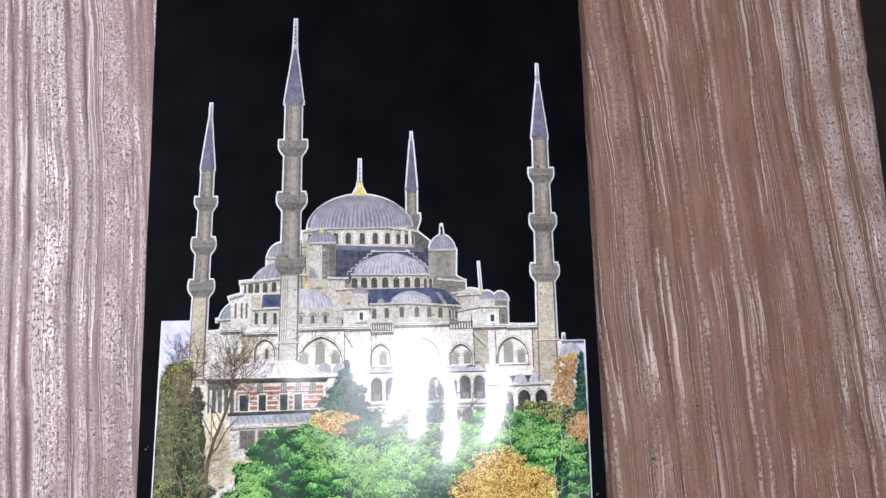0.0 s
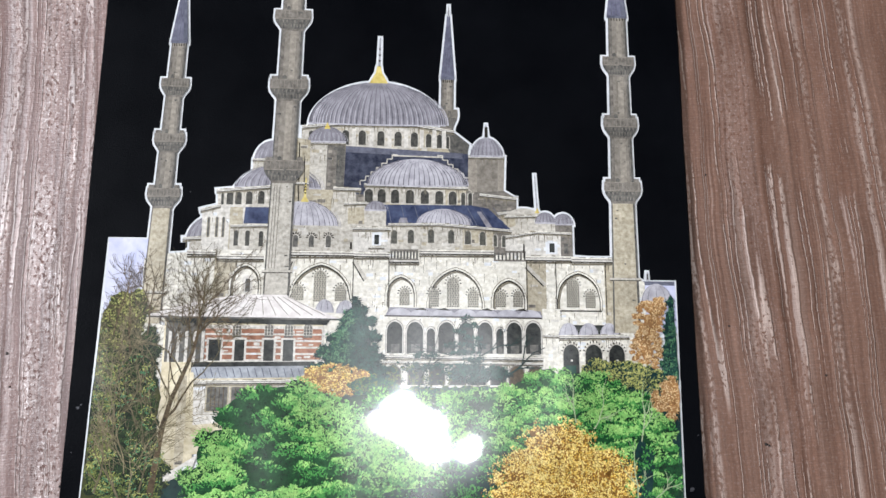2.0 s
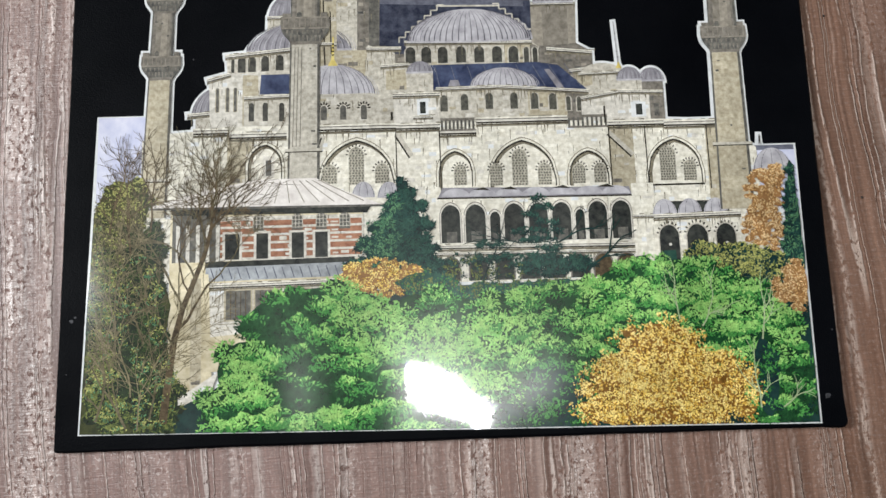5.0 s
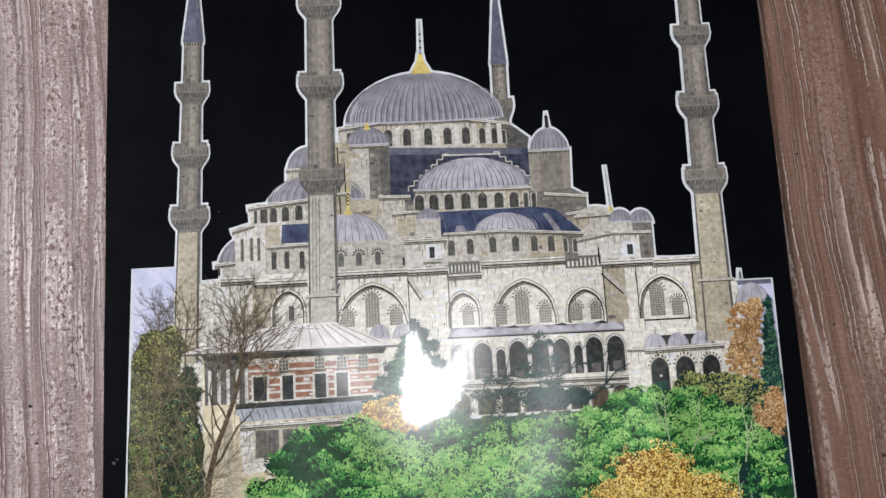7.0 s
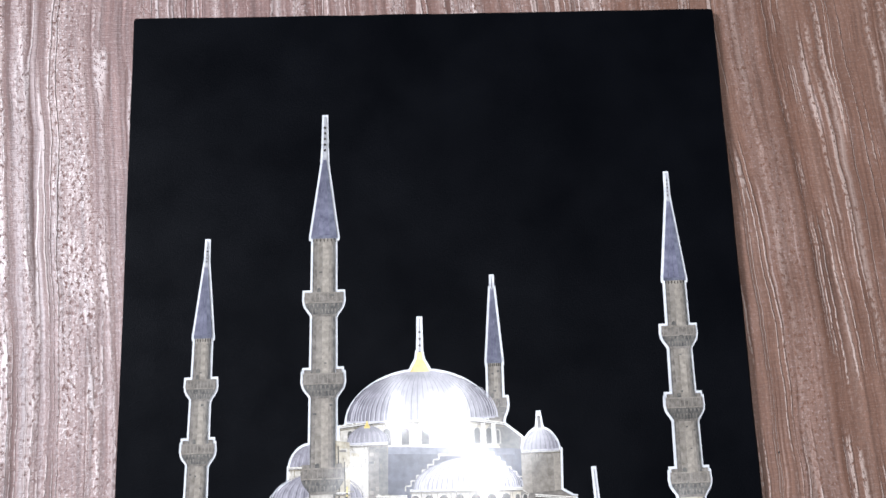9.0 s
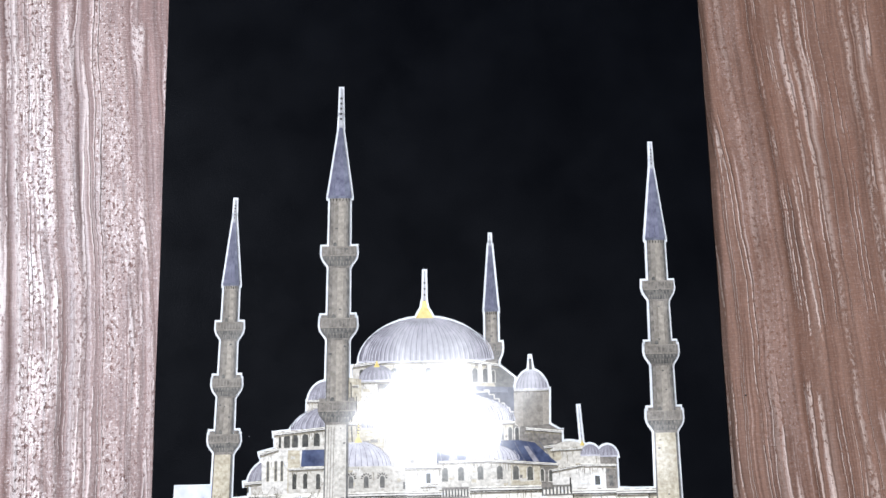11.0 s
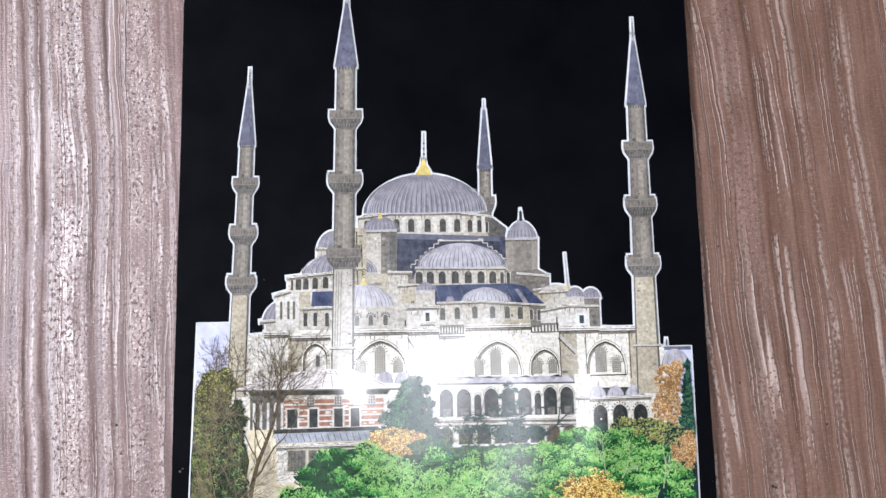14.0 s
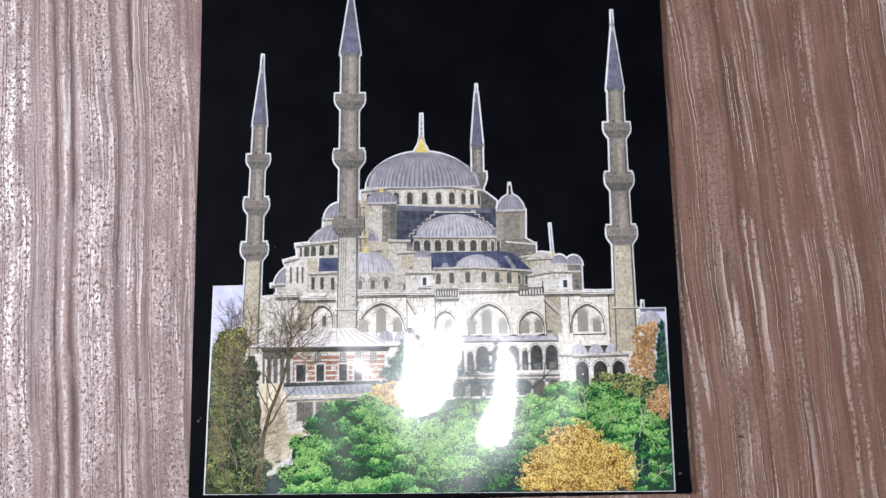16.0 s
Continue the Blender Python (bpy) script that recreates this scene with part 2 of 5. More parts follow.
GROOVES = [(-164.6, 0.7, 0.8), (-159.4, 1.6, 0.95), (-152.2, 2.4, 0.85), (-132.6, 1.7, 0.9), (-124.3, 1.0, 1.0), (-120.4, 1.5, 0.5), (-103.2, 1.1, 0.7), (-98.8, 1.2, 0.5), (-68.0, 1.2, 0.3),
           (-38.8, 0.6, 0.4), (-15.7, 0.6, 0.8), (1.6, 1.2, 0.7), (25.0, 1.1, 0.7), (45.8, 1.2, 0.7), (94.3, 1.0, 0.5), (118.2, 0.6, 0.4), (143.6, 0.6, 0.9),
           (232.6, 1.9, 0.9), (251.4, 2.4, 0.75), (265.5, 0.7, 0.5)]


def table_material():
    """Embossed wood decor: silvery speckled zones with dark pits, long paired ridges and grooves, broken pale threads,
    fine ripples across the grain. Part of the sheen is painted into the colour.
    """
    m, nt, bsdf, _, link = nodes_of("embossed_wood_decor")
    turned = mapped(nt, (1, 1, 1), -3.5)

    def warp(vector, scale, amount, detail):
        wander = nt.nodes.new("ShaderNodeTexNoise")
        wander.inputs["Scale"].default_value, wander.inputs["Detail"].default_value = scale, detail
        link(vector, wander.inputs["Vector"])
        mid = nt.nodes.new("ShaderNodeVectorMath")
        mid.operation = "SUBTRACT"
        link(wander.outputs["Color"], mid.inputs[0])
        mid.inputs[1].default_value = (0.5, 0.5, 0.5)
        off = nt.nodes.new("ShaderNodeVectorMath")
        off.operation = "MULTIPLY_ADD"
        link(mid.outputs[0], off.inputs[0])
        off.inputs[1].default_value = (amount, 0, 0)
        link(vector, off.inputs[2])
        return off.outputs[0]

    bent = warp(warp(warp(turned, 9.0, 0.0085, 1.0), 55.0, 0.0019, 1.0), 330.0, 0.0006, 1.0)

    def stretched(sx, sy):
        mp = nt.nodes.new("ShaderNodeMapping")
        mp.inputs["Scale"].default_value = (sx, sy, 1)
        link(bent, mp.inputs["Vector"])
        return mp.outputs[0]

    def steps(fac, lo, hi):
        return ramp(nt, fac, (lo, grey(0)[0]), (hi, grey(1)[0]))

    def times(p, q):
        return maths(nt, "MULTIPLY", p, q)

    def plus(p, q):
        return maths(nt, "ADD", p, q)

    across = nt.nodes.new("ShaderNodeSeparateXYZ")
    link(bent, across.inputs[0])
    # the printed decor repeats over the table
    where = maths(nt, "FRACT", plus(times(across.outputs[0], 1000.0 / DECOR_PERIOD), -DECOR_FROM / DECOR_PERIOD))

    def at(u):
        return (u - DECOR_FROM) / DECOR_PERIOD

    def profile(marks, zone=False, along=None):
        """Narrow ramps over the width of the decor, taken together."""
        total = None
        for i in range(0, len(marks), 7):
            stops = [(0.0, grey(0)[0])]
            for p, q, v in marks[i:i + 7]:
                if zone:
                    stops += [(at(p - 0.5), grey(0)[0]), (at(p + 0.4), grey(v)[0]), (at(q - 0.4), grey(v)[0]), (at(q + 0.5), grey(0)[0])]
                else:
                    stops += [(at(p - q), grey(0)[0]), (at(p), grey(v)[0]), (at(p + q), grey(0)[0])]
            r = ramp(nt, along or where, *stops)
            total = r if total is None else maths(nt, "MAXIMUM", total, r)
        return total

    side = nt.nodes.new("ShaderNodeSeparateXYZ")
    link(turned, side.inputs[0])
    # one half is painted paler for sheen, and made glossier and coarser
    coarse_sheen = ramp(nt, plus(times(side.outputs[0], -1.6), 0.5), (0.28, grey(0.22)[0]), (0.62, grey(1)[0]))
    bands = noise_of(nt, stretched(150, 1.5), 1.0, 3.0, 0.65)
    tint = noise_of(nt, stretched(40, 4), 1.0, 3.0, 0.6)
    patch = noise_of(nt, stretched(85, 34), 1.0, 3.0, 0.6)
    gaps = noise_of(nt, stretched(70, 20), 1.0, 2.0, 0.6)
    fine = noise_of(nt, stretched(900, 26), 1.0, 3.0, 0.6)
    hair = noise_of(nt, stretched(420, 7), 1.0, 2.0, 0.55)
    crumbs = noise_of(nt, stretched(760, 520), 1.0, 2.0, 0.6)
    grit = noise_of(nt, stretched(1250, 950), 1.0, 2.0, 0.6)
    weave = noise_of(nt, stretched(240, 2300), 1.0, 1.0, 0.5)
    patched = steps(patch, 0.40, 0.54)
    zone = times(profile(SPECKLED, True), plus(times(patched, 0.65), 0.35))
    zone = maths(nt, "MAXIMUM", zone, times(times(steps(patch, 0.53, 0.62), steps(tint, 0.46, 0.60)), times(coarse_sheen, 0.55)))
    ragged = steps(plus(crumbs, times(plus(gaps, -0.5), 0.7)), 0.38, 0.52)
    ridge = times(profile(RIDGES), plus(times(ragged, 0.75), times(coarse_sheen, 0.25)))
    groove = times(profile(GROOVES), plus(times(steps(gaps, 0.34, 0.5), 0.6), 0.4))
    beside = times(profile(RIDGES, along=plus(where, 0.85 / DECOR_PERIOD)), plus(times(ragged, 0.5), 0.1))
    groove = maths(nt, "MAXIMUM", groove, times(beside, 0.8))
    lines = noise_of(nt, stretched(110, 1.6), 1.0, 1.0, 0.5)

    def contour(level, width):
        """Thin lines along which one stretched noise takes a value, broken up along their length."""
        d = maths(nt, "ABSOLUTE", plus(lines, -level))
        return ramp(nt, d, (width * 0.3, grey(1)[0]), (width, grey(0)[0]))

    thread = times(maths(nt, "MAXIMUM", contour(0.46, 0.013), maths(nt, "MAXIMUM", contour(0.54, 0.012), contour(0.62, 0.012))), times(ragged, steps(gaps, 0.40, 0.50)))
    shade = maths(nt, "MAXIMUM", contour(0.440, 0.012), maths(nt, "MAXIMUM", contour(0.520, 0.010), contour(0.600, 0.010)))
    ridge = maths(nt, "MAXIMUM", ridge, times(thread, 0.75))
    groove = maths(nt, "MAXIMUM", groove, times(times(shade, steps(gaps, 0.36, 0.48)), 0.28))
    strand = times(times(steps(hair, 0.60, 0.66), steps(gaps, 0.48, 0.58)), ragged)
    squiggle = maths(nt, "ABSOLUTE", plus(crumbs, -0.47))
    pit = maths(nt, "MAXIMUM", ramp(nt, crumbs, (0.37, grey(1)[0]), (0.43, grey(0)[0])), times(ramp(nt, squiggle, (0.004, grey(1)[0]), (0.016, grey(0)[0])), 0.25))
    raised = times(zone, maths(nt, "SUBTRACT", 1.0, pit))
    c = mixed(nt, ramp(nt, bands, (0.36, grey(0.05)[0]), (0.62, grey(0.95)[0])), WOOD_A, WOOD_B)
    c = mixed(nt, times(steps(tint, 0.45, 0.62), 0.5), c, WOOD_O)
    # sheen put into the base colour of that half
    c = mixed(nt, times(steps(coarse_sheen, 0.35, 0.9), 0.6), c, (0.238, 0.146, 0.138))
    c = mixed(nt, times(raised, 0.45), c, WOOD_L)
    c = mixed(nt, times(times(pit, zone), 0.36), c, WOOD_D)
    # near-white flecks painted as sparkle on the embossing
    c = mixed(nt, times(times(steps(grit, 0.56, 0.64), plus(zone, 0.2)), plus(times(coarse_sheen, 0.6), 0.24)), c, (0.72, 0.63, 0.61))
    c = mixed(nt, times(strand, 0.45), c, WOOD_L)
    c = mixed(nt, times(groove, 0.72), c, WOOD_D)
    # ridges painted whiter towards the sheen half
    c = mixed(nt, times(ridge, 0.86), c, mixed(nt, coarse_sheen, (0.50, 0.37, 0.30), (0.66, 0.56, 0.53)))
    c = mixed(nt, plus(times(coarse_sheen, 0.2), 0.6), c, ramp(nt, fine, (0.32, grey(0.70)[0]), (0.68, grey(1.22)[0])), "MULTIPLY")
    c = mixed(nt, plus(times(coarse_sheen, 0.2), 0.45), c, ramp(nt, hair, (0.34, grey(0.62)[0]), (0.50, grey(1.04)[0])), "MULTIPLY")
    c = mixed(nt, 0.5, c, ramp(nt, weave, (0.35, grey(0.80)[0]), (0.65, grey(1.18)[0])), "MULTIPLY")
    c = mixed(nt, 0.5, c, ramp(nt, patch, (0.3, grey(0.80)[0]), (0.7, grey(1.16)[0])), "MULTIPLY")
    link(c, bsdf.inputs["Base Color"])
    bsdf.inputs["IOR"].default_value = 1.7
    lift = maths(nt, "MAXIMUM", raised, maths(nt, "MAXIMUM", times(ridge, 0.85), plus(times(coarse_sheen, 0.46), 0.03)))
    link(ramp(nt, lift, (0.0, grey(0.55)[0]), (1.0, grey(0.36)[0])), bsdf.inputs["Roughness"])
    dull = maths(nt, "MAXIMUM", groove, times(pit, zone))
    link(ramp(nt, maths(nt, "SUBTRACT", lift, times(dull, 0.8)), (0.0, grey(0.08)[0]), (0.9, grey(0.68)[0])), bsdf.inputs["Specular IOR Level"])
    height = plus(times(grit, 0.25), plus(times(bands, 1.8), times(weave, 0.36)))
    height = plus(height, plus(times(ridge, 1.0), times(raised, 0.55)))
    height = maths(nt, "SUBTRACT", height, times(groove, 0.9))
    b = nt.nodes.new("ShaderNodeBump")
    b.inputs["Strength"].default_value, b.inputs["Distance"].default_value = 1.0, 0.00030
    link(height, b.inputs["Height"])
    link(b.outputs[0], bsdf.inputs["Normal"])
    return m


def plain(name, a, b, scale, rough):
    m, nt, bsdf, _, link = nodes_of(name)
    link(ramp(nt, noise_of(nt, mapped(nt), scale), (0.35, a), (0.65, b)), bsdf.inputs["Base Color"])
    bsdf.inputs["Roughness"].default_value = rough
    return m


# ---- mesh helpers ----
def part(name, bm, material, parent, label=""):
    me = bpy.data.meshes.new(name)
    bm.to_mesh(me)
    bm.free()
    me.materials.append(material)
    ob = new(name, me)
    ob.parent = parent
    if label:
        ob["label"] = label
    return ob


def box(x0, y0, z0, x1, y1, z1, bevel=0.0):
    bm = bmesh.new()
    bmesh.ops.create_cube(bm, size=1, matrix=Matrix.Translation(((x0 + x1) / 2, (y0 + y1) / 2, (z0 + z1) / 2)) @ Matrix.Diagonal((x1 - x0, y1 - y0, z1 - z0, 1)))
    if bevel:
        bmesh.ops.bevel(bm, geom=bm.edges[:], offset=bevel, segments=3, affect="EDGES")
    return bm


# ---- the room ----
FLOOR_Z, CEIL_Z, TOP_Z = -0.754, 1.80, -0.004
WALL_PAINT = plain("wall_paint", (0.36, 0.34, 0.32), (0.42, 0.40, 0.37), 3, 0.8)


def slab(name, *b, material=WALL_PAINT, label=""):
    bm = box(*b)
    me = bpy.data.meshes.new(name)
    bm.to_mesh(me)
    bm.free()
    me.materials.append(material)
    return tagged(new(name, me), label, "room", kind="structure")


slab("floor", -2.5, -2.5, FLOOR_Z - 0.1, 2.5, 2.5, FLOOR_Z, material=plain("dark_floor", (0.03, 0.022, 0.018), (0.06, 0.045, 0.036), 12, 0.5), label="dark brown floor below the table")
slab("ceiling", -2.5, -2.5, CEIL_Z, 2.5, 2.5, CEIL_Z + 0.1, label="plain off-white ceiling")
slab("wall_north", -2.5, 2.5, FLOOR_Z, 2.5, 2.6, CEIL_Z, label="plain off-white wall")
slab("wall_south", -2.5, -2.6, FLOOR_Z, 2.5, -2.5, CEIL_Z, label="plain off-white wall")
slab("wall_east", 2.5, -2.5, FLOOR_Z, 2.6, 2.5, CEIL_Z, label="plain off-white wall")
slab("wall_west", -2.6, -2.5, FLOOR_Z, -2.5, 2.5, CEIL_Z, label="plain off-white wall")

# ---- the table ----
WOOD = table_material()
table = tagged(new("table"), "wood-grain table with a rough embossed brown top", "table")


def tabletop():
    """A slab whose long edge wavers a little and is rounded over."""
    bm = bmesh.new()
    n, x0, x1, y0, y1, th = 160, -0.80, 0.2585, -0.55, 0.75, 0.032
    cols = [x0, 0.0, x1 - 0.004, x1 - 0.001, x1, x1, x1 - 0.002, x0]
    zs = [0, 0, 0, -0.0012, -0.004, -th + 0.003, -th, -th]
    prev = None
    for i in range(n + 1):
        y = y0 + (y1 - y0) * i / n
        wob = 0.0016 * noise.noise((y * 34, 1.3, 0)) + 0.0009 * noise.noise((y * 110, 7.1, 0)) + 0.003 * noise.noise((y * 6, 3.3, 0))
        ring = [bm.verts.new((x + (wob if 1 < k < 7 else 0), y, TOP_Z + z)) for k, (x, z) in enumerate(zip(cols, zs))]
        if prev:
            for k in range(8):
                bm.faces.new((prev[k], prev[(k + 1) % 8], ring[(k + 1) % 8], ring[k]))
        else:
            bm.faces.new(ring)
        prev = ring
    bm.faces.new(prev[::-1])
    bmesh.ops.recalc_face_normals(bm, faces=bm.faces[:])
    return bm


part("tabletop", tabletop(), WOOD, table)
for lx in (-0.74, 0.20):
    for ly in (-0.49, 0.69):
        part("leg", box(lx - 0.025, ly - 0.025, FLOOR_Z, lx + 0.025, ly + 0.025, TOP_Z - 0.032, 0.003), WOOD, table)

# ---- the picture: a black cloth-covered board with a cut-out glossy print on it ----
MM = 0.001
BOARD_TOP = -0.00016
picture = tagged(new("mosque_picture"), "black cloth-covered board with a glossy cut-out mosque print", "picture")


def board():
    """Rounded outline, slightly uneven edges, soft upper rim."""
    bm = bmesh.new()
    outline = []
    x0, x1, y0, y1 = -105.2, 105.2, 0.0, 277.0
    for cx, cy, r, a0 in ((x1 - 2.2, y0 + 2.2, 2.2, -90), (x1 - 1.2, y1 - 1.2, 1.2, 0), (x0 + 1.2, y1 - 1.2, 1.2, 90), (x0 + 0.9, y0 + 0.9, 0.9, 180)):
        for k in range(7):
            a = radians(a0 + 15 * k)
            outline.append(Vector((cx + r * math.cos(a), cy + r * math.sin(a))))
    pts = []
    for a, b in zip(outline, outline[1:] + outline[:1]):
        n = max(1, int((b - a).length / 5))
        pts += [a.lerp(b, k / n) for k in range(n)]
    mid = Vector(((x0 + x1) / 2, (y0 + y1) / 2))
    bulge = Vector((104.6, 1.4))
    rings = []
    for inset, z in ((0.5, TOP_Z), (0.1, TOP_Z + 0.0008), (0.0, TOP_Z + 0.0018), (0.35, BOARD_TOP - 0.0005), (1.0, BOARD_TOP)):
        ring = []
        for q in pts:
            d = (q - mid).normalized()
            e = 0.22 * noise.noise((q.x * 0.06, q.y * 0.06, 2.0)) + 0.9 * math.exp(-((q - bulge).length / 2.6) ** 2)
            s = q + d * (e - inset)
            ring.append(bm.verts.new((s.x * MM, s.y * MM, z)))
        rings.append(ring)
    for a, b in zip(rings, rings[1:]):
        for k in range(len(pts)):
            bm.faces.new((a[k], a[(k + 1) % len(pts)], b[(k + 1) % len(pts)], b[k]))
    bm.faces.new(rings[-1])
    bm.faces.new(rings[0][::-1])
    return bm


part("board", board(), cloth_material(), picture, "black velvety cloth-covered board")
STEP = [0]


def layer():
    """Height of the next ink layer, in metres: a few microns over the last."""
    STEP[0] += 1
    return 0.0000005 * STEP[0]


def area2(pts):
    return sum(a[0] * b[1] - b[0] * a[1] for a, b in zip(pts, pts[1:] + pts[:1]))


def grown(pts, d):
    """The outline pushed outwards by d."""
    if area2(pts) < 0:
        pts = pts[::-1]
    out = []
    for i, q in enumerate(pts):
        a, b, c = Vector(pts[i - 1]), Vector(q), Vector(pts[(i + 1) % len(pts)])
        u, v = (b - a), (c - b)
        if u.length < 1e-6 or v.length < 1e-6:
            out.append(tuple(b))
            continue
        n1, n2 = Vector((u.y, -u.x)).normalized(), Vector((v.y, -v.x)).normalized()
        m = n1 + n2
        if m.length < 0.3:
            m = n1
        m = m.normalized()
        out.append(tuple(b + m * (d / max(0.55, m.dot(n1)))))
    return out


MARGIN = []  # outlines that keep a white paper margin


class Shape:
    """Flat printed shapes of one colour, in millimetres of the board."""

    def __init__(self):
        self.polys = []

    def poly(self, *pts):
        self.polys.append(list(pts))
        return self

    def rect(self, x0, y0, x1, y1):
        return self.poly((x0, y0), (x1, y0), (x1, y1), (x0, y1))

    def strip(self, line, w0, w1=None):
        """A band along a line of points, tapering from w0 to w1."""
        w1 = w0 if w1 is None else w1
        up, down = [], []
        for i, q in enumerate(line):
            a, b = Vector(line[max(0, i - 1)]), Vector(line[min(len(line) - 1, i + 1)])
            d = (b - a).normalized() if (b - a).length else Vector((1, 0))
            w = (w0 + (w1 - w0) * i / max(1, len(line) - 1)) / 2
            up.append((q[0] - d.y * w, q[1] + d.x * w))
            down.append((q[0] + d.y * w, q[1] - d.x * w))
        for i in range(len(line) - 1):
            self.poly(down[i], down[i + 1], up[i + 1], up[i])
        return self

    def add(self, name, material, parent, label="", margin=False, flat=False):
        bm = bmesh.new()
        z = layer()
        for k, pts in enumerate(self.polys):
            if area2(pts) < 0:
                pts = pts[::-1]
            if margin:
                MARGIN.append(pts)
            zz = z if flat else z + 0.00000045 * (k % 40) / 40
            bm.faces.new([bm.verts.new((x * MM, y * MM, zz)) for x, y in pts])
        return part(name, bm, material, parent, label)


def arch(cx, y0, w, h, point=0.25, n=7):
    """A doorway outline: upright sides and a slightly pointed head."""
    r = w / 2
    spring = y0 + max(0.0, h - r * (1 + point))
    pts = [(cx - r, y0), (cx + r, y0)]
    head = y0 + h - spring
    for k in range(2 * n + 1):
        a = math.pi * k / (2 * n)
        c = math.cos(a)
        pts.append((cx + r * c, spring + head * (math.sin(a) ** 0.85) * (1 - 0.06 * abs(c))))
    return pts


def ogive(cx, y0, w, h, n=9):
    """A wide pointed arch struck from two centres."""
    r = w / 2
    head = min(h, 1.22 * r)
    spring = y0 + h - head
    pts = [(cx - r, y0), (cx + r, y0)]
    for k in range(2 * n + 1):
        x = r * (1 - k / n)
        rise = math.sqrt(max(0.0, (1.25 * r) ** 2 - (abs(x) + 0.25 * r) ** 2)) / (1.2247 * r)
        pts.append((cx + x, spring + head * rise))
    return pts


def bowl(cx, y0, w, h, n=26, power=1.14, sag=0.0):
    """A dome in outline. sag: how far the base line bows down."""
    pts = [(cx + w / 2 * math.cos(math.pi * k / n), y0 + h * max(0.0, math.sin(math.pi * k / n)) ** power) for k in range(n + 1)]
    if sag:
        pts += [(cx - w / 2 + w * k / 8, y0 - sag * math.sin(math.pi * k / 8)) for k in range(1, 8)]
    return pts


def ribs(cx, y0, w, h, n, rise=0.93, low=0.0, first=-0.96, last=0.96):
    """Lines that run from the crown of a dome down to its base."""
    lines = []
    for i in range(n):
        s = first + (last - first) * (i + 0.5) / n
        line = []
        for k in range(7):
            v = low + (rise - low) * k / 6
            line.append((cx + w / 2 * math.sin(s * math.pi / 2) * math.sqrt(max(0.0, 1 - v * v)), y0 + h * v))
        lines.append(line)
    return lines


def dome(cx, y0, w, h, parent, n=18, material=LEAD, margin=True, name="dome", light=True, sag=0.0, ring=True, power=1.14):
    d = Shape().poly(*bowl(cx, y0, w, h, sag=sag, power=power)).add(name, material, parent, "ribbed lead dome", margin)
    s = Shape()
    for line in ribs(cx, y0, w, h, n):
        s.strip(line, w * 0.007 + 0.10, 0.06)
    s.add("rib", SEAM, d)
    if light:
        s = Shape()
        for line in ribs(cx + w * 0.008, y0, w, h, n):
            s.strip([(x + w * 0.55 / n, y) for x, y in line[:5]], w * 0.005 + 0.07, 0.06)
        s.add("rib", LEAD_LIGHT, d, "pale ridge")
    if ring:
        Shape().strip([(cx - w / 2 + w * k / 12, y0 - (sag or 0.0) * math.sin(math.pi * k / 12)) for k in range(13)], 0.55).add("rim", LEAD_LIGHT, d)
    return d


def finial(x0, y0, x1, y1, w, parent, gold=0.5, margin=True, material=STAFF, tip=0.3):
    """A slim crescent staff with knobs over a gilded foot."""
    y1 -= 0.8
    top = Shape().strip([(x0, y0), ((x0 * 2 + x1) / 3, (y0 * 2 + y1) / 3), (x1, y1)], w * 0.8, w * tip)
    f = top.add("finial", material, parent, "slim pale finial", margin)
    s = Shape()
    for k in range(5):
        u = 0.22 + 0.13 * k
        x, y = x0 + (x1 - x0) * u, y0 + (y1 - y0) * u
        s.poly(*[(x + 0.24 * w * math.cos(a * 0.785), y + 0.24 * w * math.sin(a * 0.785)) for a in range(8)])
    s.add("knob", LINE, f)
    if gold:
        g = w * gold
        half = ((1.35, -0.3 / g), (0.92, 0.7), (0.45, 1.5), (0.28, 2.5))
        Shape().poly(*([(x0 + g * u, y0 + g * v) for u, v in half] + [(x0 - g * u, y0 + g * v) for u, v in half[::-1]])).add("gilded_foot", GOLD, f, "gilded foot", margin)
    return f


def windows(row, w, h, parent, material=WINDOW, frame=STONE, point=0.2, name="window", rim=0.35, sill=True):
    """Arched windows at the given centres of their sills."""
    for cx, y0 in row:
        a = Shape().poly(*arch(cx, y0 - (0.2 if sill else 0), w + 2 * rim, h + rim, point)).add("window_frame", frame, parent)
        Shape().poly(*arch(cx, y0, w, h, point)).add(name, material, a)


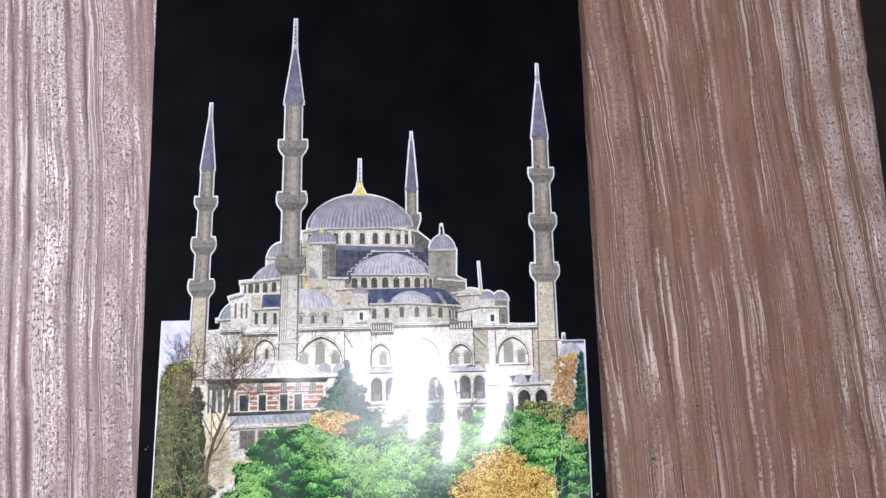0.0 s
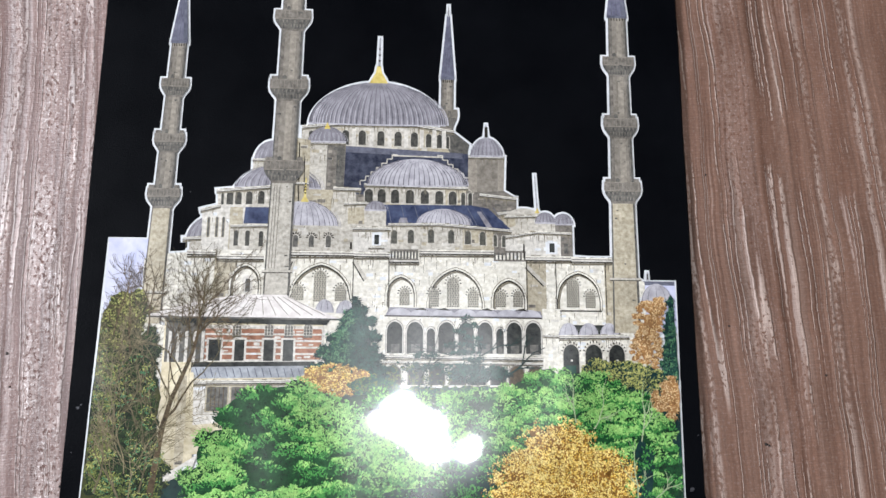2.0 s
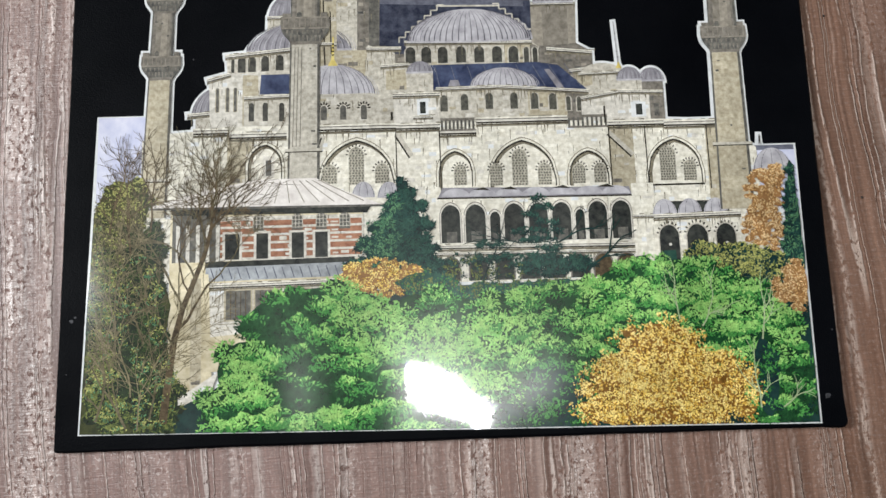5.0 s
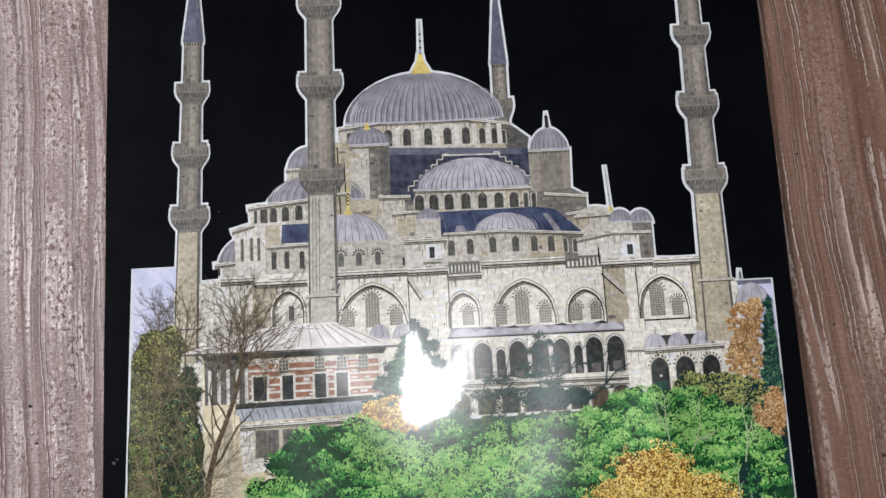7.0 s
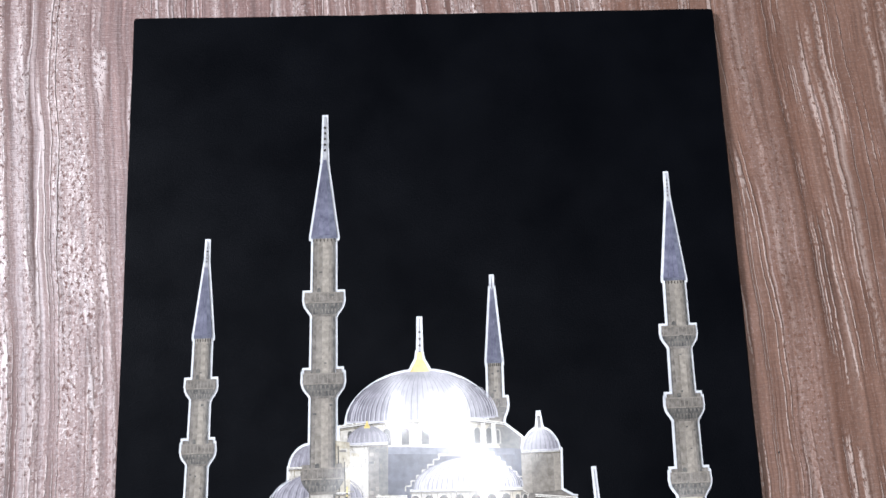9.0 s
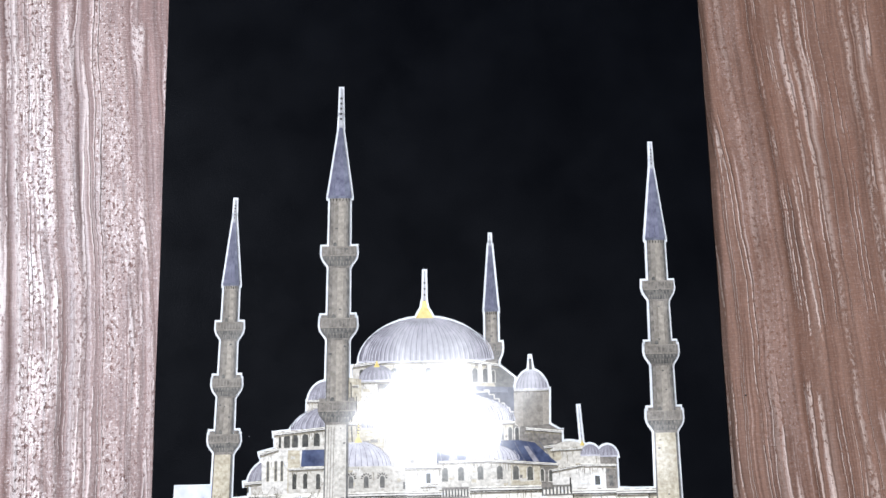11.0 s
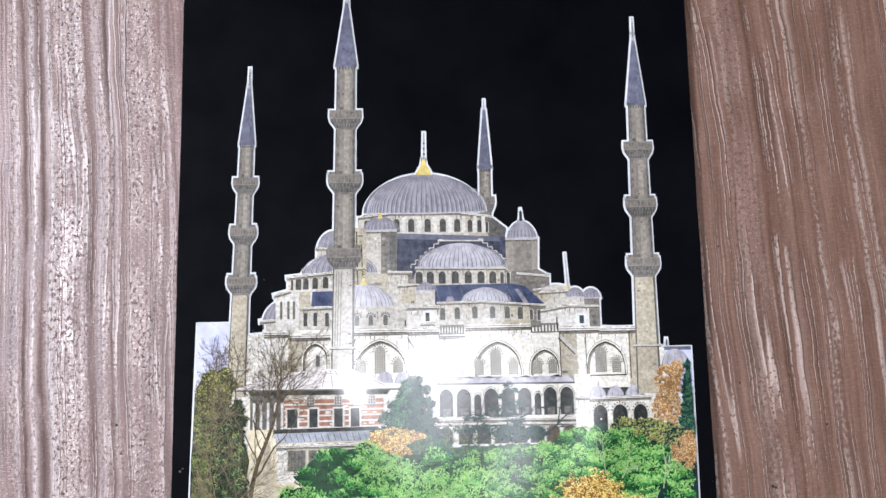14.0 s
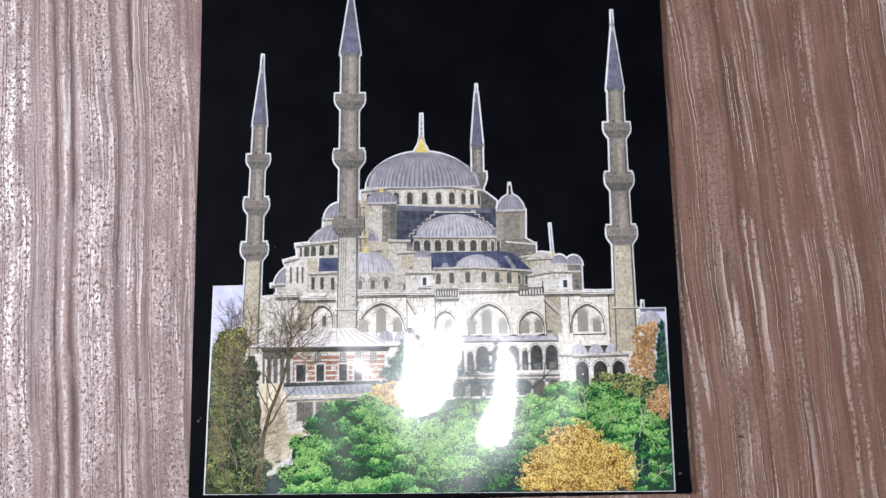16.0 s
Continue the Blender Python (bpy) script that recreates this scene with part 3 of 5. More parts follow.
def minaret(tip, foot, staff_y, cone_y, balconies, w_cone, w_top, w_foot, w_balcony, tall=7.2, ring_y=None, foot_ink=None):
    """A slender tower: finial, slate cone, round shaft, corbelled galleries."""
    root = None

    def ax(y):
        return foot[0] + (tip[0] - foot[0]) * (y - foot[1]) / (tip[1] - foot[1])

    def wide(y):
        return w_foot + (w_top - w_foot) * (y - foot[1]) / (cone_y - foot[1])

    levels = [cone_y] + balconies
    lows = [b - tall for b in balconies] + [foot[1]]
    s = Shape()
    for hi, lo in zip(levels, [b - 0.3 for b in balconies] + [foot[1]]):
        hi2 = hi if hi == cone_y else hi - tall * 0.9
        s.poly((ax(lo) - wide(lo) / 2, lo), (ax(lo) + wide(lo) / 2, lo), (ax(hi2) + wide(hi2) / 2, hi2), (ax(hi2) - wide(hi2) / 2, hi2))
    root = s.add("minaret", STONE_GREY, print_sheet, "slender grey stone minaret with a slate spire", True)
    # the shaft is lit on one side and rounds off into shade
    for name, material, u0, u1 in (("shaft_shade", STONE_DARK, 0.41, 0.5), ("shaft_shade", STONE_DARK, -0.5, -0.45), ("shaft_side", SHAFT_MID, -0.30, 0.34), ("shaft_face", SHAFT_LIT, -0.06, 0.22)):
        s = Shape()
        for hi, lo in zip(levels, [b - 0.3 for b in balconies] + [foot[1]]):
            hi2 = hi if hi == cone_y else hi - tall * 0.9
            s.poly((ax(lo) + wide(lo) * u0, lo), (ax(lo) + wide(lo) * u1, lo), (ax(hi2) + wide(hi2) * u1, hi2), (ax(hi2) + wide(hi2) * u0, hi2))
        s.add(name, material, root)
    cone = Shape().poly((ax(cone_y) - w_cone / 2, cone_y), (ax(cone_y) + w_cone / 2, cone_y), (ax(staff_y) + 0.55, staff_y), (ax(staff_y) - 0.55, staff_y)).add("spire", SLATE, root, "slate-grey pointed spire", True)
    s = Shape()
    for k in (-0.27, -0.02, 0.24):
        s.strip([(ax(cone_y) + w_cone * k, cone_y + 0.4), (ax(staff_y) + k * 0.6, staff_y - 2)], 0.32, 0.12)
    s.add("seam", LEAD_DARK, cone)
    Shape().poly((ax(cone_y) + w_cone * 0.26, cone_y + 0.3), (ax(cone_y) + w_cone * 0.5, cone_y + 0.3), (ax(staff_y) + 0.5, staff_y - 1), (ax(staff_y) + 0.2, staff_y - 1)).add("shaded_face", LEAD_DARK, cone)
    Shape().rect(ax(cone_y) - w_cone * 0.5, cone_y - 0.9, ax(cone_y) + w_cone * 0.5, cone_y + 0.15).add("collar", LEAD_DARK, root, margin=True)
    s = Shape()
    for k in range(7):
        x = ax(cone_y) - w_cone * 0.42 + w_cone * 0.84 * k / 6
        s.rect(x - 0.17, cone_y - 2.0, x + 0.17, cone_y - 1.0)
    s.add("frieze", LINE, root)
    finial(ax(staff_y), staff_y - 0.6, tip[0], tip[1], 2.0 if w_cone > 8 else 1.3 if w_cone > 5.5 else 0.7, root, gold=0)
    for i, b in enumerate(balconies):
        wb, ws = w_balcony[0] + (w_balcony[1] - w_balcony[0]) * i / max(1, len(balconies) - 1), wide(b - tall)
        x = ax(b)
        low, mid = b - tall, b - tall * 0.42
        right = [(x + ws / 2 + (wb - ws) / 2 * math.sin(0.5 * math.pi * k / 6) ** 1.5, low + (mid - low) * k / 6) for k in range(7)] + [(x + wb / 2 + 0.15, mid + 0.5), (x + wb / 2, b)]
        left = [(2 * x - u, v) for u, v in right[::-1]]
        g = Shape().poly(*(right + left)).add("gallery", STONE_GREY, root, "corbelled stone gallery", True)
        under = [(u, v) for u, v in right[1:7]] + [(u, v) for u, v in left[2:8]]
        Shape().poly(*under).add("corbel", STONE_DARK, g)
        s = Shape()
        n = 8
        for r, (ya, yb) in enumerate(((mid - 0.5, mid - tall * 0.24), (mid - tall * 0.26, low + 0.5))):
            span = wb * (0.43 - 0.09 * r)
            for k in range(n):
                cx = x - span + 2 * span * (k + 0.5) / n
                s.poly((cx - span * 0.07, ya), (cx, yb), (cx + span * 0.07, ya))
        s.add("muqarna", STONE_GREY, g, "carved corbels")
        s = Shape()
        for k in range(9):
            cx = x - wb * 0.45 + wb * 0.9 * k / 8
            s.rect(cx - 0.13, mid + 0.3, cx + 0.13, b - 0.5)
        s.add("baluster", SHAFT_MID, g)
        Shape().rect(x - wb / 2, b - 0.45, x + wb / 2, b).rect(x - wb / 2, mid - 0.25, x + wb / 2, mid + 0.2).add("rail", SHAFT_MID, g)
        # the doorway and lamps over the rail
        Shape().poly(*arch(x - wide(b) * 0.2, b, wide(b) * 0.18, 1.5)).add("gallery_door", STONE_DARK, g)
        if i:
            Shape().rect(x - wb * 0.47, b, x - wb * 0.3, b + 1.1).rect(x + wb * 0.32, b, x + wb * 0.46, b + 1.2).add("loudspeaker", STONE_GREY, g, margin=True)
    if foot_ink:
        hi, lo = balconies[-1] - tall, foot[1]
        face = Shape().poly((ax(lo) - wide(lo) * 0.44, lo), (ax(lo) + wide(lo) * 0.42, lo), (ax(hi) + wide(hi) * 0.42, hi - 0.2), (ax(hi) - wide(hi) * 0.44, hi - 0.2)).add("lower_shaft", foot_ink, root, "sunlit lower shaft")
        s = Shape()
        for k in (-0.33, -0.22, -0.1) if foot_ink is STONE else ():
            s.strip([(ax(hi) + wide(hi) * k, hi - 1), (ax(lo) + wide(lo) * k, max(lo, (ring_y or lo)) + 1)], 0.22)
        if s.polys:
            s.add("shaft_line", STONE_GREY, face)
    # scattered worn stones
    rnd = random.Random(int(abs(tip[0]) * 10))
    s = Shape()
    for _ in range(12):
        y = rnd.uniform(foot[1] + 2, cone_y - 3)
        x = ax(y) + rnd.uniform(-0.42, 0.36) * wide(y)
        s.rect(x, y, x + rnd.uniform(0.5, 1.3), y + rnd.uniform(0.25, 0.7))
    s.add("worn_stone", STONE_DARK, root)["kind"] = "stuff"
    if ring_y:
        Shape().rect(ax(ring_y) - w_foot * 0.58, ring_y - 0.3, ax(ring_y) + w_foot * 0.58, ring_y + 0.5).add("plinth_ring", STONE, root)
        Shape().rect(ax(ring_y) - w_foot * 0.58, ring_y - 0.6, ax(ring_y) + w_foot * 0.58, ring_y - 0.3).add("plinth_shadow", LINE, root)
    return root


# white sheet with the straight-cut lower part of the photograph; the outline cut follows the building
STEP[0] = 40
LEFT_CUT, RIGHT_CUT = 91.2, 78.4


def lo_y(x):
    return 4.55 - 3.2 * (x + 98.6) / 196.7


def in_print(x, y):
    return lo_y(x) + 0.45 < y and -98.55 + 1.9 * (y - 4.5) / 86.7 + 0.9 < x < 98.1 + 0.7 * (y - 1.3) / 77.1 - 1.0


print_sheet = Shape().poly((-98.6, 4.6), (98.1, 1.3), (98.8, RIGHT_CUT), (86.0, RIGHT_CUT), (86, 70), (-80, 70), (-80, LEFT_CUT), (-96.7, LEFT_CUT)).add("print_sheet", PAPER, picture, "glossy photographic print cut along its outline")
Shape().poly((-96.2, 62), (-79, 62), (-79, 90.9), (-96.3, 90.9)).add("sky_patch", SKY, print_sheet, "pale lavender sky")
Shape().poly((85, 60), (98.4, 60), (98.3, 77.6), (85, 77.6)).add("sky_patch", SKY, print_sheet, "pale grey sky")
Shape().rect(86, 76.6, 98.2, 78.0).add("far_roof", LEAD_DARK, print_sheet)


def wall(name, material, *pts, margin=False, label="", parent=None):
    ob = Shape().poly(*pts).add(name, material, parent or print_sheet, label, margin)
    if material in (FRONT, STONE, STONE_WARM, STONE_GREY, WHITE_STONE, STONE_DARK):
        weather(pts, parent or ob, material)
    return ob


def inside(pts, x, y):
    hit = False
    for (ax, ay), (bx, by) in zip(pts, pts[1:] + pts[:1]):
        if (ay > y) != (by > y) and x < (bx - ax) * (y - ay) / (by - ay) + ax:
            hit = not hit
    return hit


def weather(pts, parent, material):
    """Single lighter and darker ashlar blocks and short run-off streaks on a wall."""
    pts = list(pts)
    rnd = random.Random(int(sum(x * 7 + y * 3 for x, y in pts)))
    x0, x1 = min(p[0] for p in pts), max(p[0] for p in pts)
    y0, y1 = min(p[1] for p in pts), max(p[1] for p in pts)
    pale, dull, dirty = Shape(), Shape(), Shape()
    for _ in range(int((x1 - x0) * (y1 - y0) * 0.055)):
        w, h = rnd.uniform(1.1, 2.9), rnd.choice((0.75, 1.1, 1.15))
        x, y = rnd.uniform(x0, x1), y0 + 1.2 * int((rnd.uniform(y0, y1) - y0) / 1.2)
        if all(inside(pts, x + a * w, y + b * h) for a in (0, 1) for b in (0, 1)):
            (pale if rnd.random() < 0.5 else dull).rect(x, y, x + w, y + h)
    for _ in range(int((x1 - x0) * (y1 - y0) * 0.035)):
        x, y = rnd.uniform(x0, x1), rnd.uniform(y0 + 0.5 * (y1 - y0), y1)
        ln, w = rnd.uniform(0.6, 3.4), rnd.uniform(0.12, 0.34)
        if all(inside(pts, x + a, y - b * ln) for a in (-0.3, 0.3) for b in (0, 1)):
            dirty.strip([(x, y), (x + rnd.uniform(-0.15, 0.15), y - ln)], w, 0.08)
    tones = {FRONT: (PAPER, WHITE_STONE), STONE: (WHITE_STONE, STONE_WARM), WHITE_STONE: (PAPER, STONE), STONE_WARM: (STONE, STONE_GREY), STONE_GREY: (SHAFT_LIT, STONE_DARK), STONE_DARK: (STONE_GREY, VOID)}[material]
    for s, m in ((pale, tones[0]), (dull, tones[1]), (dirty, STAIN)):
        if s.polys:
            s.add("weathered_block", m, parent)["kind"] = "stuff"


def cornice(x0, y0, x1, y1, parent, w=1.1, margin=False):
    """A moulding: pale ledge, dark soffit line and a thin shadow on top."""
    Shape().strip([(x0, y0 - w * 0.15), (x1, y1 - w * 0.15)], w * 1.3).add("ledge", WHITE_STONE, parent, margin=margin)
    Shape().strip([(x0, y0 + w * 0.3), (x1, y1 + w * 0.3)], w * 0.36).add("ledge_top", FRONT, parent)
    Shape().strip([(x0, y0 - w * 0.75), (x1, y1 - w * 0.75)], w * 0.36).strip([(x0, y0 - w * 0.02), (x1, y1 - w * 0.02)], w * 0.16).add("ledge_shadow", LINE, parent)
    Shape().strip([(x0, y0 - w * 1.35), (x1, y1 - w * 1.25)], w * 0.6).add("ledge_shade", STAIN, parent)
    rnd = random.Random(int(x0 * 31 + y0 * 7))
    s = Shape()
    for _ in range(max(2, int(abs(x1 - x0) * 0.7))):
        u = rnd.random()
        x, y = x0 + (x1 - x0) * u, y0 + (y1 - y0) * u - w * 0.9
        s.strip([(x, y), (x + rnd.uniform(-0.1, 0.1), y - rnd.uniform(0.8, 3.4))], rnd.uniform(0.15, 0.5), 0.08)
    for _ in range(max(2, int(abs(x1 - x0) * 0.35))):
        u = rnd.uniform(0, 0.95)
        x, y = x0 + (x1 - x0) * u, y0 + (y1 - y0) * u + w * 0.45
        s.rect(x, y, x + rnd.uniform(0.4, 2.4), y + rnd.uniform(0.12, 0.3))
    s.add("run_off", STAIN, parent)["kind"] = "stuff"


def spread(x0, x1, y, n, y1=None):
    y1 = y if y1 is None else y1
    return [(x0 + (x1 - x0) * (k + 0.5) / n, y + (y1 - y) * (k + 0.5) / n) for k in range(n)]


def recess(cx, y0, w, h, parent, panes):
    """A blind pointed arch with latticed windows (x, y, width, height) under toothed heads."""
    a = Shape().poly(*ogive(cx, y0, w + 2.0, h + 1.2)).add("arch", STAIN, parent, "pointed blind arch")
    Shape().poly(*ogive(cx, y0, w + 1.6, h + 0.95)).add("arch_band", FRONT, a)
    Shape().poly(*ogive(cx, y0, w + 0.5, h + 0.35)).add("arch_line", LINE, a)
    Shape().poly(*ogive(cx, y0 - 0.2, w, h)).add("arch_reveal", STAIN, a)
    Shape().poly(*ogive(cx + 0.35, y0 - 0.2, w - 0.9, h - 0.6)).add("arch_field", FRONT, a)
    for x, wy, ww, hh in panes:
        s = Shape()
        head = 0.55 * ww
        for k in range(9):
            t = math.pi * (0.02 + 0.12 * k)
            u, v = math.cos(t), math.sin(t)
            s.strip([(x + u * ww * 0.54, wy + hh - head + v * head * 1.06), (x + u * (ww * 0.54 + 0.62), wy + hh - head + v * (head * 1.06 + 0.62))], 0.36)
        s.add("voussoir", LINE, a)
        f = Shape().poly(*arch(x, wy, ww, hh, 0.2)).add("lattice_window", LATTICE, a, "stone lattice window")
        s = Shape()
        nx, ny = max(3, int(ww / 0.72)), max(4, int(hh / 0.72))
        for p in range(ny):
            for q in range(nx):
                px, py = x - ww / 2 + ww * (q + 0.5 + 0.25 * (p % 2) - 0.12) / nx, wy + hh * (p + 0.5) / ny
                if py > wy + hh - head and ((px - x) / (ww / 2)) ** 2 + ((py - wy - hh + head) / head) ** 2 > 0.75:
                    continue
                s.poly(*[(px + 0.24 * math.cos(k * 1.0472), py + 0.27 * math.sin(k * 1.0472)) for k in range(6)])
        s.add("lattice_hole", LATTICE_HOLE, f)["kind"] = "stuff"
    return a


# ---- the mosque of the photograph, from the back to the front ----
minaret((18.9, 180.8), (18.3, 126), 176, 151.8, [139.6], 5.0, 4.6, 4.8, (7.4, 7.4), 7.0)

# the mass of the building behind its single walls
wall("core", STONE_GREY, (-60, 85), (60, 85), (42, 100), (27, 120), (18, 130), (-30, 130), (-46, 114), (-58, 104), label="grey mass of the building")

# great dome and its drum
drum = wall("drum", STONE, (-33, 124), (21, 122.5), (20.6, 131.2), (12, 132.8), (-6.4, 133.7), (-22, 133.2), (-33, 131.8), margin=True, label="pale stone drum of the great dome")
wall("shaded_face", STONE_WARM, (8, 123), (20.9, 122.6), (20.5, 131), (12, 132.6), (8, 132.8), parent=drum)
Shape().poly((20, 122), (25.5, 121), (26.5, 126.5), (21.5, 130.5), (15, 133)).add("buttress", STONE_DARK, drum, margin=True)
cornice(-33, 132.0, -20, 133.4, drum, 0.8)
cornice(-20, 133.4, 8, 133.4, drum, 0.8)
cornice(8, 133.3, 21, 131.2, drum, 0.8)
windows(spread(-31, -23, 126.2, 3), 1.6, 4.4, drum)
windows([(-17.6, 125.6), (-11.7, 125.6), (-5.1, 125.5), (1.0, 125.4), (6.8, 125.3)], 2.5, 5.4, drum)
windows([(11.9, 125.2), (15.8, 125.0)], 1.9, 5.0, drum)
windows([(18.7, 124.9)], 1.0, 4.4, drum)
s = Shape()
for x in (-14.6, -8.4, -2.0, 3.9, 9.4, 13.9, 17.3):
    s.rect(x - 0.7, 124.8, x + 0.7, 131.6)
s.add("pilaster", WHITE_STONE, drum)
dome(-6.4, 133.4, 48.6, 15.9, print_sheet, 34, sag=0.3)
finial(-6.3, 149.2, -6.0, 167.3, 1.7, print_sheet, 1.45)

# the shaded mass and the stepped gable under the drum
wall("gable", DEEP, (-20, 125), (26, 123), (28, 106), (-20, 108), label="shaded stone gable below the drum")
wall("gutter", LEAD_DARK, (-18.5, 125.2), (24, 123.2), (24, 121.2), (-18.5, 122.9))
s = Shape()
for side in (-1, 1):
    for k in range(7):
        x, y = 8.0 + side * (7.5 + 1.95 * (6 - k) * 0.95 + 1.4), 111 + 1.6 * k
        s.strip([(x, y), (x, y + 1.6)], 0.4).strip([(x, y + 1.6), (x - side * 1.85, y + 1.6)], 0.4)
s.strip([(-1.2, 121.9), (17, 121.6)], 0.5).add("stepped_coping", STONE, print_sheet)

# right and left turrets
t = wall("turret", SHAFT_LIT, (25.9, 108), (38.5, 108), (39.0, 122.2), (26, 122.2), margin=True, label="round weathered stone turret with a lead cap")
wall("turret_face", SHAFT_MID, (29.2, 108), (36.4, 108), (36.6, 121.8), (29.2, 121.8), parent=t)
cornice(26, 122.0, 39, 122.0, t, 0.6)
dome(32.6, 122.3, 11.8, 6.9, t, 11, power=1.3)
finial(32.5, 128.6, 32.4, 135.0, 2.6, t, 0, tip=0.08)
t = wall("turret", STONE_GREY, (-31.4, 108), (-17.8, 108), (-17.3, 126.4), (-31.0, 126.4), label="round weathered stone turret with a lead cap")
wall("turret_face", STONE, (-31.0, 108), (-24.0, 108), (-23.8, 125.8), (-30.8, 125.8), parent=t)
wall("turret_shade", STONE_DARK, (-20.6, 108), (-17.9, 108), (-17.5, 125.8), (-20.4, 125.8), parent=t)
cornice(-31, 126.2, -17.4, 126.2, t, 0.6)
dome(-24.1, 126.5, 13.4, 5.6, t, 11, margin=False)
finial(-24.1, 131.6, -24.1, 134.2, 1.0, t, 0.8, margin=False, material=GOLD)

# middle half-dome with its windowed drum
d = wall("half_dome_drum", STONE, (-10.6, 102.5), (29.5, 101.5), (29, 108), (25.5, 110.6), (-10, 111.3), label="pale windowed drum of the half dome")
wall("shaded_face", STONE_WARM, (18, 101.8), (29.3, 101.5), (28.8, 108), (25.3, 110.4), (18, 110.6), parent=d)
wall("shaded_face", STONE_GREY, (25, 101.7), (29.3, 101.5), (28.8, 108), (25.3, 110.2), parent=d)
windows([(-8.9, 104.7), (-4.4, 104.7), (0.3, 104.6), (5.5, 104.6), (10.7, 104.5), (15.8, 104.4), (20.5, 104.3)], 2.8, 4.9, d, point=0.1)
windows([(24.2, 104.2), (26.7, 104.1), (28.4, 104.1)], 1.4, 4.6, d, point=0.1)
cornice(-10.6, 111.2, 26, 110.5, d, 0.7)
dome(7.8, 111.2, 35, 9.6, print_sheet, 28, LEAD_LIGHT, False, "half_dome", sag=0.3)

# left rear domes
dome(-42.8, 119.4, 12.8, 7.2, print_sheet, 8)
wall("turret_wall", STONE, (-49.6, 112), (-38, 112), (-38, 119.6), (-49.4, 119.6), margin=True)
cornice(-49.6, 119.6, -38, 119.6, print_sheet, 0.6)
dome(-40.5, 109.4, 30, 8.4, print_sheet, 16, power=1.55)
wall("tower_back", STONE_WARM, (-36, 100), (-29.8, 100), (-29.8, 127), (-36, 128), label="sunlit wall behind the tower")
Shape().strip([(-33.6, 126), (-33.2, 104)], 0.4).strip([(-31.6, 121), (-31.4, 108)], 0.35).add("drain_pipe", LINE, print_sheet)
cornice(-36, 111.4, -29.8, 111.2, print_sheet, 0.6)
d = wall("side_drum", STONE, (-60.6, 101.6), (-41, 101.6), (-41, 110.0), (-61, 108.0), margin=True, label="pale windowed side drum")
windows([(-56.7, 103.2), (-53.8, 103.3), (-50.1, 103.4), (-46.0, 103.6)], 2.2, 4.6, d, point=0.1)
windows([(-59.2, 103.2)], 0.9, 4.0, d, point=0.1)
cornice(-61.4, 108.2, -41, 110.1, d, 0.8, True)
dome(-61.2, 90.8, 18.8, 8.8, print_sheet, 11)
wall("side_wall", STONE, (-69.4, 85.6), (-60, 85.6), (-60, 91.2), (-69.4, 90.9), margin=True)
cornice(-71.8, 91.1, -64.6, 91.6, print_sheet, 0.8, True)
wall("side_wall", WHITE_STONE, (-65.4, 86), (-40, 86), (-40, 102), (-60.3, 103.0), (-65.8, 101.2), margin=True, label="pale stone side wall")
cornice(-66.4, 101.2, -59.6, 103.0, print_sheet, 0.8, True)
windows([(-63.4, 91.8), (-60.6, 91.8), (-58.4, 91.8)], 0.8, 7.0, print_sheet, STONE_DARK, STONE_WARM, rim=0.2)
wall("side_shade", STONE_WARM, (-56.4, 86), (-52, 86), (-52, 102.2), (-56.4, 102.5))
wall("lean_to_roof", NAVY, (-51.6, 96.6), (-41, 96.6), (-41, 102.4), (-51.2, 102.4), label="blue-grey lean-to roof")
wall("side_wall", STONE, (-56, 86.5), (-41, 86.5), (-41, 96), (-56, 95.6))
windows([(-53.9, 88.8), (-50.0, 88.8), (-45.4, 88.6)], 1.5, 5.4, print_sheet)
cornice(-56, 95.8, -41, 96.2, print_sheet, 0.7)

# the little dome between tower and turret
wall("tower_base", STONE_WARM, (-31, 96), (-18, 96), (-18, 109), (-31, 109))
wall("stair_block", STONE, (-22.5, 95), (-9.5, 95), (-10, 103.5), (-13.2, 105.0), (-13.4, 108), (-21, 110.5))
wall("stair_shade", STONE_WARM, (-16, 97), (-10, 97), (-10.5, 103), (-16, 102.6))
cornice(-17.5, 104.2, -9.5, 104.6, print_sheet, 0.7)
cornice(-21.5, 109.6, -11.5, 109.4, print_sheet, 0.8)
dome(-31.0, 95.4, 24.0, 9.5, print_sheet, 16, LEAD_LIGHT, False)
finial(-31.0, 104.8, -30.8, 114, 1.3, print_sheet, 0.8, False, GOLD)
d = wall("low_drum", STONE, (-35.5, 87), (-12.5, 87), (-12.5, 95), (-20.5, 96.2), (-35.5, 96.2), label="pale stone wall with dark-headed windows")
for cx in (-33.6, -28.2, -22.4):
    s = Shape()
    for k in range(7):
        a = math.pi * k / 6
        s.strip([(cx + 1.1 * math.cos(a), 92 + 1.1 * math.sin(a)), (cx + 1.9 * math.cos(a), 92 + 1.9 * math.sin(a))], 0.42)
    s.add("voussoir", LINE, d)
    Shape().poly(*arch(cx, 88.6, 1.7, 4.2)).add("window", STONE_DARK, d)

